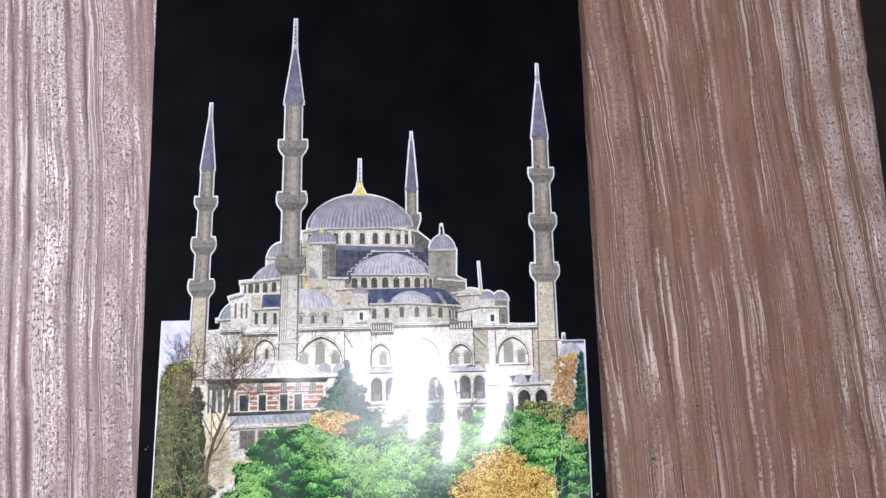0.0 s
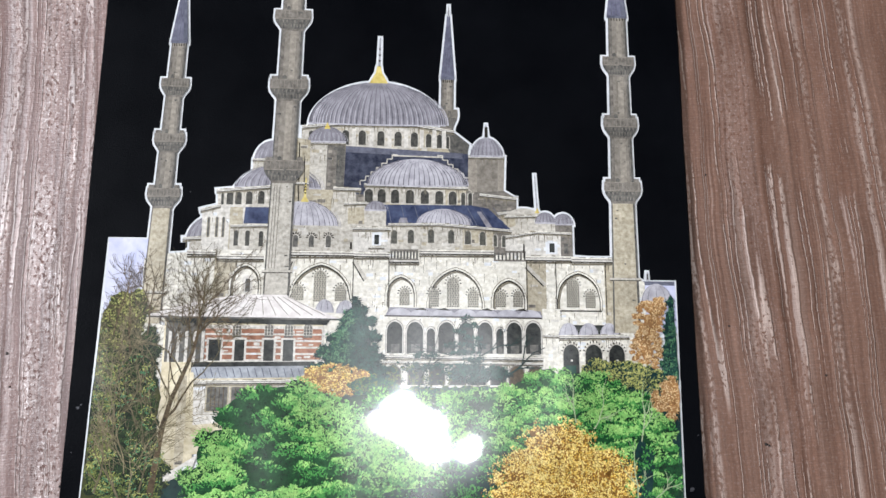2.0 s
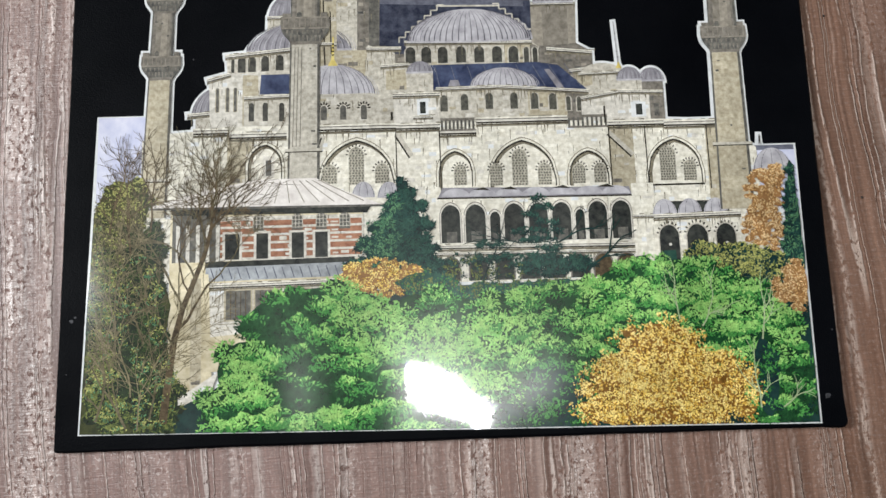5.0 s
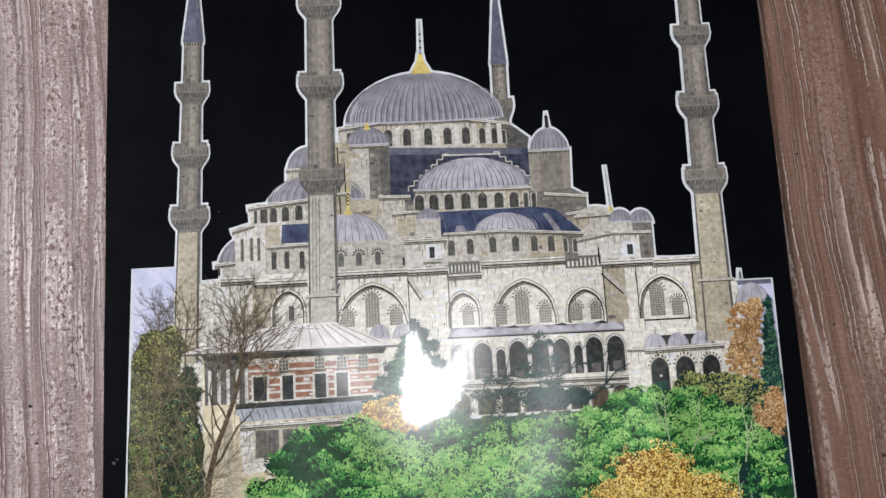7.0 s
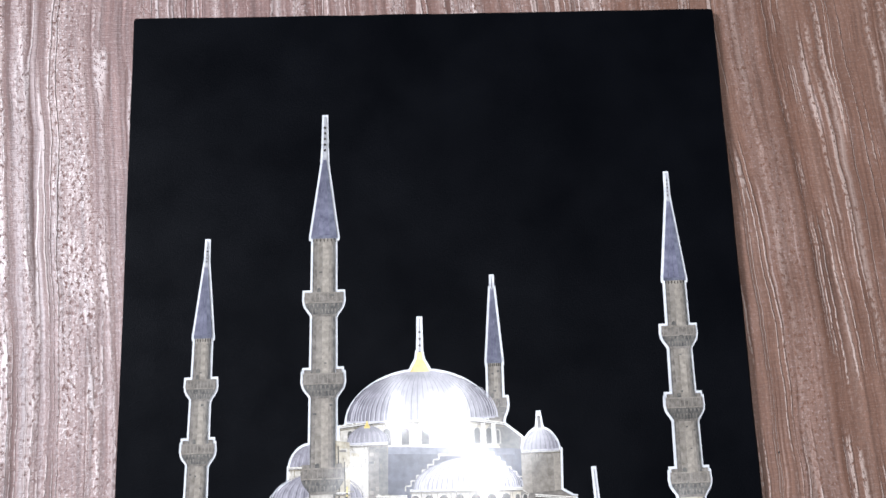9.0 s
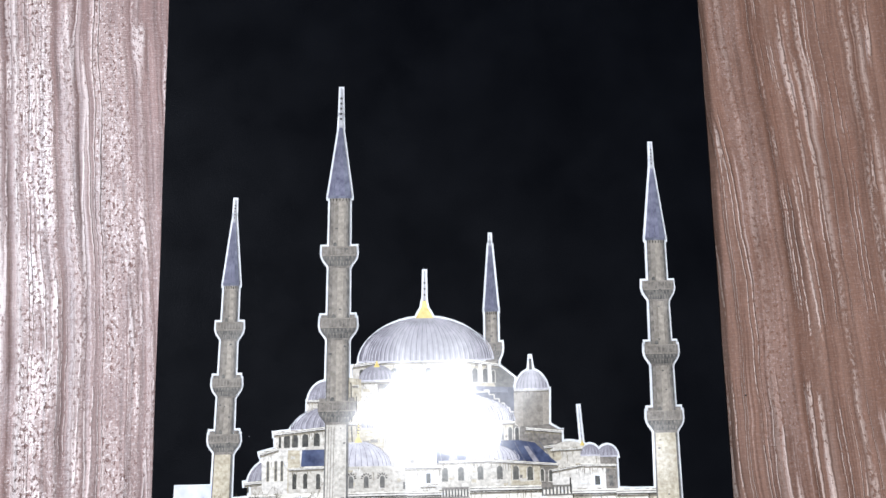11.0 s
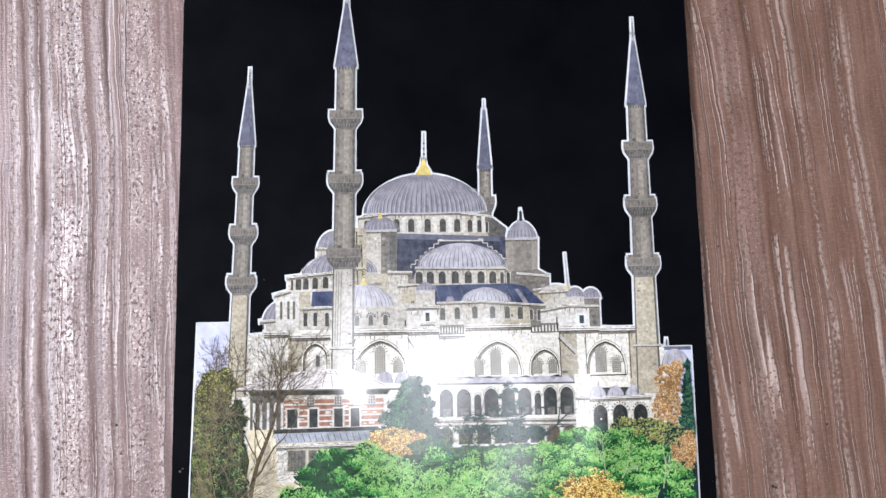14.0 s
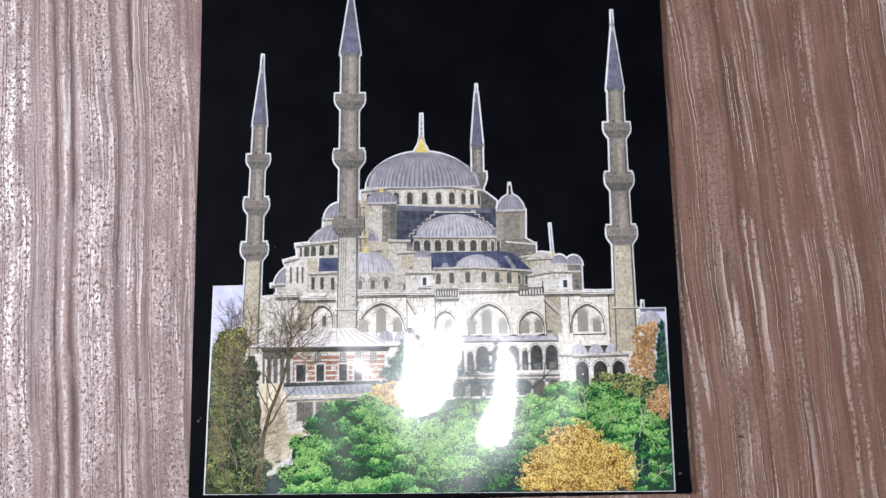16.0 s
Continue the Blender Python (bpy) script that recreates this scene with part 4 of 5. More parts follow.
# right flank behind the roofs
t = wall("flank", STONE_GREY, (25.5, 86), (43.0, 86), (43, 107), (38.6, 109.6), (28, 109), margin=True, label="weathered stepped right flank")
wall("flank_wall", STONE, (36, 86), (49, 86), (49.5, 102.2), (42.6, 102.8), (36.5, 101), margin=True)
wall("flank_wall", STONE_GREY, (28.6, 97.5), (35, 95.4), (35.5, 107.5), (29, 107.5))
wall("flank_wall", STONE_WARM, (36.6, 96), (42.6, 97), (42.6, 101.6), (36.6, 100.6))
cornice(30, 108.2, 43, 106.9, t, 0.8, True)
cornice(36, 101.4, 49, 102.6, t, 0.8, True)
windows([(33.2, 98.4)], 1.0, 3.6, t)

# blue lead roofs and the small half-dome of the front
wall("lead_roof", NAVY, (-4.4, 96.8), (41.5, 95.2), (33, 103.2), (27, 104.2), (-4.4, 104.0), label="dark blue lead roof")
s = Shape()
for k in range(9):
    x = -2 + 4.6 * k
    s.strip([(x, 103.5), (x + 1.2 + 0.4 * k, 96.8)], 0.2)
s.add("roof_seam", LEAD_DARK, print_sheet)
wall("roof_glint", LEAD, (29, 102), (30.5, 102), (34.5, 96.2), (32.5, 96.2))
dome(17.2, 97.2, 19, 5.6, print_sheet, 16, LEAD_LIGHT, False, "half_dome")
wall("lead_patch", LEAD, (1.4, 97.2), (5.2, 97.2), (4.4, 99.4), (2.2, 99.4))
d = wall("front_drum", STONE, (-2, 86), (41, 86), (41, 95.4), (30, 96.6), (16, 97.4), (-2, 97.0), label="pale windowed front drum")
wall("shaded_face", STONE_WARM, (24, 86), (41, 86), (41, 95.2), (30, 96.4), (24, 96.8), parent=d)
wall("shaded_face", STONE_GREY, (35, 86), (41, 86), (41, 95.0), (35, 95.7), parent=d)
windows([(0.2, 90.2), (6.0, 90.4), (13.0, 90.6), (20.0, 90.5), (25.8, 90.3), (31.0, 90.0)], 2.1, 4.8, d, LATTICE_HOLE)
windows([(35.4, 89.6), (38.4, 89.4)], 1.2, 4.2, d, LATTICE_HOLE)
cornice(-2, 97.0, 16, 97.3, d, 0.7)
cornice(16, 97.3, 41.3, 95.3, d, 0.7)
t = wall("little_turret", STONE, (-10.2, 95), (-2.7, 95), (-2.7, 101.8), (-10.2, 101.8), label="small pale turret with a ribbed lead cap")
dome(-6.4, 101.9, 7.6, 3.4, t, 7, LEAD, False)
t = wall("weight_block", WHITE_STONE, (-14, 86), (-1.2, 86), (-1.2, 95.4), (-14, 95.4), label="white stone block with a small window")
cornice(-14.2, 95.6, -1.0, 95.6, t, 0.9)
Shape().rect(-7.4, 89.4, -4.2, 94.0).add("window_frame", PAPER, t)
Shape().rect(-6.6, 89.8, -5.0, 93.2).add("window", VOID, t)
cornice(-8.6, 88.9, -3.0, 88.9, t, 0.6)

# annex on the right
wall("flank_wall", STONE_GREY, (48, 86), (62.6, 86), (62.6, 97.8), (48, 97.8), margin=True)
Shape().poly(*bowl(45.4, 100.2, 12.4, 3.2)).add("low_roof", STONE, print_sheet, "low pale roof", True)
cornice(38.6, 100.4, 50.4, 100.8, print_sheet, 0.6)
dome(59.4, 97.8, 7.4, 3.9, print_sheet, 7)
wall("flank_wall", STONE, (46.5, 92), (56.6, 92), (56.6, 98.2), (47, 98.2))
dome(53.1, 98.2, 7.2, 3.9, print_sheet, 8)
wall("flank_wall", WHITE_STONE, (39, 86), (58.4, 86), (58.4, 93.8), (50, 95.0), (39, 93.0), label="white stone annex")
cornice(39, 93.2, 50, 95.0, print_sheet, 0.7)
cornice(50, 95.0, 62.4, 94.6, print_sheet, 0.7)
Shape().rect(53.0, 87.2, 57.2, 91.6).add("window_frame", PAPER, print_sheet)
Shape().rect(54.4, 87.8, 56.2, 91.0).add("window", VOID, print_sheet)
Shape().rect(59.6, 87.4, 61.0, 91.0).add("window", STONE_DARK, print_sheet)
finial(50.3, 102.0, 49.6, 116.6, 0.62, print_sheet, 1.0, True, STAFF, tip=0.35)

# ---- great front wall ----
front = wall("front_wall", FRONT, (-84, 44), (88, 40), (87.5, 77.5), (76.5, 85.6), (62, 86.4), (-60, 87.4), (-70.5, 86.2), (-76.5, 85.8), (-84, 84), margin=True, label="great pale limestone front wall of the mosque")
wall("wall_patch", FRONT, (-13.5, 45), (-2, 45), (-2, 86), (-13.5, 86), parent=front)
wall("wall_patch", FRONT, (-1.5, 66), (46, 66), (46, 84.5), (9, 86.8), (-1.5, 84), parent=front)
wall("wall_patch", STONE_WARM, (46, 66), (53, 66), (53, 85), (46, 86), parent=front)
wall("wall_patch", STONE_WARM, (-60.5, 70), (-53, 70), (-53, 84), (-60.5, 84.6), parent=front)
wall("wall_patch", STONE_WARM, (73.4, 60), (76.5, 60), (76.5, 84.6), (73.4, 84.6), parent=front)
for x0, x1, y in ((-70, -60, 86.4), (-60, -44, 85.0), (-35, -13.5, 86.6), (-13.5, -1.2, 86.4), (-1.2, 9, 84.6), (9, 35, 87.6), (46, 62, 85.8), (62, 76.5, 85.4)):
    cornice(x0, y, x1, y, front, 1.3, x0 < -60 or x1 > 60)
    Shape().strip([(x0, y - 1.5), (x1, y - 1.5)], 0.22).add("string_course", LINE, front)
recess(-50.0, 71, 9.0, 10.6, front, [])
Shape().rect(-50.6, 72.4, -47.4, 78.6).add("window_frame", WHITE_STONE, front)
Shape().rect(-49.8, 73.0, -48.2, 77.4).add("window", STONE_DARK, front)
recess(-24.5, 70.0, 20.4, 12.2, front, [(-24.7, 69.8, 4.3, 10.8), (-32.2, 70.2, 4.2, 5.6), (-17.6, 70.0, 4.0, 5.7)])
recess(2.8, 68.4, 9.0, 9.9, front, [(4.1, 68.8, 3.5, 6.0)])
recess(21.6, 68.0, 18.0, 13.0, front, [(14.1, 68.4, 3.6, 6.4), (20.7, 68.3, 4.3, 10.5), (27.6, 68.3, 3.8, 6.3)])
recess(40.0, 68.0, 10.6, 9.5, front, [(37.1, 68.4, 3.7, 5.8), (43.1, 68.5, 3.5, 5.7)])
recess(64.2, 67.6, 14.6, 12.6, front, [(62.2, 68.6, 4.5, 10.1), (68.3, 68.4, 3.6, 6.0)])
Shape().strip([(56.8, 67.4), (72.2, 67.4)], 0.5).add("sill", LINE, front)
dome(-22.9, 66.4, 6.4, 4.2, front, 4, LEAD_LIGHT, False, light=False)
dome(-15.8, 66.2, 6.4, 4.2, front, 4, LEAD_LIGHT, False, light=False)
for (xa, ya), (xb, yb) in (((-13.3, 84), (-9.4, 77.5)), ((46.2, 82.8), (52.6, 76.2)), ((-33.8, 84), (-36, 78))):
    rake = Shape().strip([(xa, ya), (xb, yb)], 1.5).add("raking_coping", STONE, front)
    Shape().strip([(xa - 0.5, ya - 0.5), (xb - 0.5, yb - 0.5)], 0.45).add("coping_shadow", LINE, rake)
for xx in (-1.4, 46.2, 56.4, -13.6, 73.8):
    Shape().strip([(xx, 84.5), (xx + 0.1, 66)], 0.3).add("drain_pipe", LINE, front)
# balustrades
for x0, x1 in ((-1.0, 8.6), (34.8, 46.0)):
    b = Shape().rect(x0, 87.4, x1, 88.2).rect(x0, 84.4, x1, 85.0).add("balustrade", STONE_GREY, front, "grey stone balustrade")
    s = Shape()
    for k in range(9):
        xx = x0 + 0.4 + (x1 - x0 - 0.8) * k / 8
        s.rect(xx - 0.3, 84.9, xx + 0.3, 87.5)
    s.add("baluster", STONE_DARK, b)
Shape().strip([(45.4, 90.6), (45.4, 85.5)], 0.5).add("rod", LINE, front)
Shape().strip([(-14.6, 90.4), (-14.6, 88)], 0.6).add("rod", LINE, front)

# two-storey portico
pf = wall("portico", FRONT, (-3, 42), (51.6, 42), (51.6, 65.4), (-3, 65.8), label="white two-storey portico with pointed arches")
wall("portico_roof", LEAD, (-2.4, 65.2), (51.6, 64.8), (50.8, 67.2), (-1, 68.2), parent=pf)
for k in range(7):
    Shape().poly(*bowl(2.6 + 7.4 * k, 65.6 - 0.05 * k, 8.0, 2.3)).add("roof_vault", LEAD_LIGHT, pf, "low pale lead vault")
for cx in (10.0, 17.6, 32.2, 44.5):
    Shape().poly((cx - 2.6, 67.4), (cx + 2.4, 67.1), (cx + 0.3, 68.1)).add("roof_shadow", LINE, pf)
Shape().strip([(-2.6, 65.2), (51.8, 64.7)], 0.45).add("eave_line", LINE, pf)
rows = [(-1.8, 3.7), (4.9, 10.7), (11.7, 14.7), (15.6, 21.4), (22.4, 27.9), (28.9, 34.3), (35.3, 38.1), (38.9, 44.3), (45.4, 50.9)]
for x0, x1 in rows:
    w, cx = x1 - x0, (x0 + x1) / 2
    tall = 10.6 if w > 4 else 8.4
    a = Shape().poly(*arch(cx, 52.6, w + 0.7, tall + 0.9, 0.35)).add("arch_band", STONE_GREY, pf)
    Shape().poly(*arch(cx, 52.6, w + 0.35, tall + 0.65, 0.35)).add("arch_band", WHITE_STONE, a)
    Shape().poly(*arch(cx, 52.7, w - 0.25, tall, 0.35)).add("arch_opening", VOID, a, "deep shaded arch")
    Shape().rect(cx - w * 0.22, 52.8, cx + w * 0.30, 52.8 + tall * 0.28).add("arch_back", STONE_DARK, a)
for (xa, xb), (xc, xd) in zip(rows, rows[1:]):
    m = (xb + xc) / 2
    Shape().rect(m - 0.28, 52.6, m + 0.28, 60.0).rect(m - 0.6, 59.6, m + 0.6, 60.3).add("column", WHITE_STONE, pf)
cornice(-3, 51.9, 51.6, 51.2, pf, 0.9)
cornice(-3, 49.9, 51.6, 49.4, pf, 0.6)
for k, cx in enumerate((0.6, 8.2, 15.4, 22.4, 29.2, 36.0, 42.4, 48.8)):
    a = Shape().poly(*arch(cx, 42.2, 5.6, 6.9, 0.3)).add("arch_band", STONE_GREY, pf)
    Shape().poly(*arch(cx, 42.2, 4.8, 6.4, 0.3)).add("arch_opening", BARK if k > 5 else VOID, a, "low shaded arch")
wall("pier", FRONT, (51.4, 42), (57.6, 42), (57.6, 68), (51.4, 68), parent=pf)
cornice(51.4, 59.0, 57.6, 58.8, pf, 0.6)

# right portico with three little domes
rp = wall("portico", FRONT, (57.2, 40), (84, 40), (84, 58.6), (57.2, 58.6), label="white portico with three arches and little domes")
wall("roof_shadow", VOID, (58, 59), (78.6, 59), (77, 62.6), (58.4, 62.6), parent=rp)
for cx in (60.3, 67.3, 74.5):
    dome(cx, 59.0, 6.8, 4.3, rp, 4, LEAD_LIGHT, False, light=False)
cornice(57.0, 58.6, 81.4, 59.0, rp, 0.9)
for x0, x1, yb in ((58.0, 64.0, 43.5), (65.6, 72.0, 43.5), (73.8, 79.7, 44.5)):
    cx, w = (x0 + x1) / 2, x1 - x0
    s = Shape()
    for k in range(9):
        t = math.pi * (0.1 + 0.1 * k)
        s.strip([(cx + math.cos(t) * w * 0.5, 52.6 + math.sin(t) * w * 0.62), (cx + math.cos(t) * w * 0.6, 52.6 + math.sin(t) * w * 0.74)], 0.4)
    s.add("voussoir", LINE, rp)
    a = Shape().poly(*arch(cx, yb, w, 56.4 - yb, 0.35)).add("arch_band", STONE, rp)
    Shape().poly(*arch(cx, yb, w - 0.6, 56.0 - yb, 0.35)).add("arch_opening", VOID, a, "deep shaded arch")
    Shape().rect(cx - 1.9, yb + 0.5, cx + 1.6, yb + 5.4).add("arch_back", FIR_M, a)
    Shape().poly((cx - 0.2, 50.2), (cx + 0.5, 50.2), (cx + 0.5, 50.9), (cx - 0.2, 50.9)).add("lantern", WHITE_STONE, a)

# tall towers in front of the walls
minaret((-76.9, 195.7), (-80.6, 62), 186.5, 163.1, [148.9, 128.4, 108.6], 6.0, 5.2, 7.4, (9.6, 11.0), 7.0, ring_y=72.5, foot_ink=STONE_WARM)
minaret((-37.0, 238.9), (-39.4, 68), 223, 195.6, [176.4, 149.6, 119.4], 8.8, 7.4, 8.9, (12.8, 13.8), 8.2, ring_y=80, foot_ink=STONE)
minaret((81.9, 215.4), (80.7, 60), 205, 177.6, [161.4, 137.6, 113.6], 7.6, 6.6, 9.6, (11.6, 13.0), 7.8, ring_y=78.6, foot_ink=STONE_WARM)

# far right: low dome behind the autumn tree
dome(91.5, 70.5, 11, 6.6, print_sheet, 5, LEAD_LIGHT, False, light=False)
finial(88.5, 78.2, 88.6, 82.0, 1.1, print_sheet, 0)

# ---- the timbered house ----
house = wall("house", CREAM, (-75.6, 20), (-30, 20), (-24, 49), (-23, 64.2), (-75.6, 64.4), label="old house with red and white striped walls and a pale roof")
wall("gallery_shade", STONE_DARK, (-75, 49.4), (-61, 49.4), (-61, 63.6), (-75, 63.6), parent=house)
s = Shape()
for k in range(5):
    xx = -74 + 2.7 * k
    s.rect(xx, 49.4, xx + 1.0, 59.6)
s.add("post", WHITE_STONE, house)
wall("striped_wall", WHITE_STONE, (-62, 49.6), (-23, 49.4), (-23, 61.5), (-62, 61.8), parent=house)
for k in range(5):
    y = 50.4 + 2.15 * k
    band = Shape().rect(-62, y, -23.5, y + 1.5).add("red_band", BRICK_RED, house, "band of red brick")
    rnd = random.Random(k)
    s = Shape()
    for _ in range(5):
        xx = rnd.uniform(-61, -26)
        s.rect(xx, y + rnd.uniform(0.1, 0.5), xx + rnd.uniform(0.8, 2.4), y + rnd.uniform(0.7, 1.3))
    s.add("pale_patch", WHITE_STONE, band)
wall("eave_shade", VOID, (-75, 62.4), (-22, 61.9), (-20.5, 64.2), (-76, 64.8), parent=house)
for x0, x1 in ((-60.7, -56.8), (-52.2, -49.0), (-42.6, -39.3), (-36.2, -32.8)):
    w = Shape().rect(x0 - 0.7, 49.6, x1 + 0.7, 57.5).add("window_frame", WHITE_STONE, house)
    Shape().rect(x0, 49.9, x1, 56.9).add("window", VOID, w)
for cx in (-51.7, -41.1, -34.5, -28.1):
    w = Shape().poly(*arch(cx, 57.6, 3.0, 4.6, 0.1)).add("window", STONE_DARK, house)
    s = Shape()
    for k in range(4):
        s.rect(cx - 1.5 + 0.95 * k, 58.2, cx - 1.3 + 0.95 * k, 62.0)
        s.rect(cx - 1.5, 58.3 + 1.05 * k, cx + 1.5, 58.48 + 1.05 * k)
    s.add("glazing_bar", STONE, w)
roof = wall("roof", ROOF, (-83.0, 64.6), (-17.6, 64.0), (-28.6, 68.4), (-36.0, 72.0), (-51.0, 72.0), (-64.0, 69.8), parent=house, label="pale weathered tile roof")
s = Shape()
for k in range(14):
    xa, xb = -58.0 + 1.75 * k, -76 + 4.1 * k
    s.strip([(xa, 71.4 if k > 3 else 70.2 + 0.3 * k), (xb, 65.2)], 0.26)
s.add("roof_seam", SHAFT_LIT, roof)
Shape().strip([(-83.2, 64.4), (-17.4, 63.8)], 0.6).add("eave", STONE_DARK, roof)
wall("dark_band", VOID, (-66, 47.6), (-25.5, 48.2), (-25.5, 49.8), (-66, 49.4), parent=house)
lower = wall("lean_to", ROOF_GREY, (-66, 44.0), (-28.6, 44.6), (-26, 48.4), (-65.8, 47.8), parent=house, label="grey metal lean-to roof")
s = Shape()
for k in range(16):
    xx = -64.5 + 2.4 * k
    s.strip([(xx, 47.6), (xx + 1.0, 44.6)], 0.3)
s.add("roof_seam", LEAD_DARK, lower)
wall("ground_floor", WHITE_STONE, (-66, 26), (-30, 26), (-30, 44), (-66, 43.6), parent=house)
cornice(-66, 42.9, -30, 43.4, house, 0.9)
for x0, x1 in ((-60.3, -53.6), (-52.4, -45.6), (-43.8, -38)):
    w = Shape().rect(x0 - 0.5, 33.2, x1 + 0.5, 41.8).add("window_frame", STONE_WARM, house)
    w = Shape().rect(x0, 33.6, x1, 41.4).add("window", STONE_DARK, w)
    s = Shape()
    for k in range(1, 5):
        s.rect(x0 + (x1 - x0) * k / 5 - 0.1, 33.8, x0 + (x1 - x0) * k / 5 + 0.1, 41.2)
    s.add("window_bar", BARK, w)
wall("corner_pier", CREAM, (-74, 8), (-63.5, 12), (-65, 46), (-75, 48), parent=house, label="sunlit cream masonry pier")
wall("corner_shade", STONE_WARM, (-69.5, 12), (-66.5, 12), (-67, 45), (-69.8, 45), parent=house)
wall("cream_slope", CREAM, (-66, 20), (-44, 20), (-44, 31), (-66, 29), parent=house)
wall("path", WHITE_STONE, (-78, 6.5), (-66, 9), (-62, 20), (-70, 15), (-78, 9.5), label="pale stone path edge")


# ---- foliage: many small leaves in clumps ----
def foliage(name, lobes, inks, parent, label, density=1.0, leaf=0.8, slim=0.45, tuft=2.6, backing=True, upward=True, seed=1, bottom=0.0, thick=4.5, mix=0.3, fill=0.93, puff=0.0):
    """lobes: ellipses (x, y, half width, half height) that the crown fills. inks: dark, middle, light."""
    rnd = np.random.default_rng(seed)
    root = None
    if backing:
        s = Shape()
        for lx, ly, rx, ry in lobes:
            ring = []
            for k in range(22):
                a = 2 * math.pi * k / 22
                f = fill + 0.10 * noise.noise((lx + 3 * math.cos(a), ly + 3 * math.sin(a), seed))
                x, y = lx + rx * f * math.cos(a), ly + ry * f * math.sin(a)
                y = max(y, lo_y(x) + 0.3, bottom)
                x = min(max(x, -98.0 + 1.9 * (y - 4.5) / 86.7), 97.7 + 0.7 * (y - 1.3) / 77.1)
                ring.append((x, y))
            s.poly(*ring)
        root = s.add(name, inks[0], parent, label)
        root["kind"] = "stuff"
    clumps = []
    for lx, ly, rx, ry in lobes:
        for _ in range(int(density * math.pi * rx * ry / (tuft * tuft * 0.55)) + 1):
            a, q = rnd.uniform(0, 2 * math.pi), math.sqrt(rnd.uniform(0, 1))
            clumps.append((lx + rx * q * math.cos(a), ly + ry * q * math.sin(a), tuft * rnd.uniform(0.6, 1.25)))
    clumps.sort(key=lambda c: -c[1])
    puffs = []
    if puff:
        for lx, ly, rx, ry in lobes:
            for _ in range(400):
                q = Vector((rnd.uniform(lx - rx, lx + rx), rnd.uniform(ly - ry, ly + ry)))
                if all((q - o).length > puff * 1.25 for o in puffs):
                    puffs.append(q)
    store, blobs = {0: [], 1: [], 2: []}, []
    for i, (cx, cy, r) in enumerate(clumps):
        rank = i / len(clumps)
        bright = rnd.normal(0, 0.14) + 0.5 * noise.noise((cx * 0.13, cy * 0.16, seed + 0.5))
        if backing:
            ring = []
            for k in range(9):
                a = 2 * math.pi * k / 9
                f = r * rnd.uniform(0.6, 0.95)
                ring.append((cx + f * math.cos(a), cy + 0.75 * f * math.sin(a)))
            if all(y > bottom and in_print(x, y) for x, y in ring):
                blobs.append((ring, rank))
        for _ in range(int(thick * r * r) + 5):
            b, h = rnd.uniform(0, 2 * math.pi), math.sqrt(rnd.uniform(0, 1))
            x, y = cx + r * h * math.cos(b), cy + 0.75 * r * h * math.sin(b)
            if y < bottom or not in_print(x, y):
                continue
            up = h * math.sin(b) + bright + rnd.normal(0, mix)
            if puff:
                d = min((Vector((x, y)) - o for o in puffs), key=lambda v: v.length_squared) / puff
                up = 0.45 * up + 0.85 * d.y + 0.20 - 0.30 * d.length_squared + 1.1 * noise.noise((cx * 0.055, cy * 0.07, seed + 4.5))
            k = 2 if up > 0.34 else 1 if up > -0.22 else 0
            turn = b + rnd.normal(0, 0.5) if upward else rnd.uniform(0, 6.3)
            store[k].append((x, y, turn, leaf * rnd.uniform(0.55, 1.3), leaf * slim * rnd.uniform(0.6, 1.3), rank))
    base = layer() + 0.0000002
    STEP[0] += 16
    span = 0.0000080
    for k in (0, 1, 2):
        if not store[k]:
            continue
        n = len(store[k])
        x, y, a, ln, wd, rank = np.array(store[k]).T
        dx, dy = np.cos(a), np.sin(a)
        jz = base + span * rank + 0.00000006 * (1 + k) + rnd.uniform(0, 0.0000001, n)
        quad = [(x - dx * ln * 0.5, y - dy * ln * 0.5), (x + dy * wd * 0.5, y - dx * wd * 0.5), (x + dx * ln * 0.6, y + dy * ln * 0.6), (x - dy * wd * 0.5, y + dx * wd * 0.5)]
        v = np.empty((n, 4, 3))
        for i, (vx, vy) in enumerate(quad):
            v[:, i, 0], v[:, i, 1], v[:, i, 2] = vx * MM, vy * MM, jz
        verts, faces = v.reshape(-1, 3).tolist(), np.arange(4 * n).reshape(n, 4).tolist()
        if k == 0:
            for ring, rk in blobs:
                faces.append(list(range(len(verts), len(verts) + len(ring))))
                verts += [(px * MM, py * MM, base + span * rk) for px, py in ring]
        me = bpy.data.meshes.new(name)
        me.from_pydata(verts, [], faces)
        me.materials.append(inks[k])
        ob = new("leaves", me)
        ob["kind"] = "stuff"
        if root is None:
            root = ob
            ob.name, ob["label"] = name, label
            ob.parent = parent
        else:
            ob.parent = root
    return root


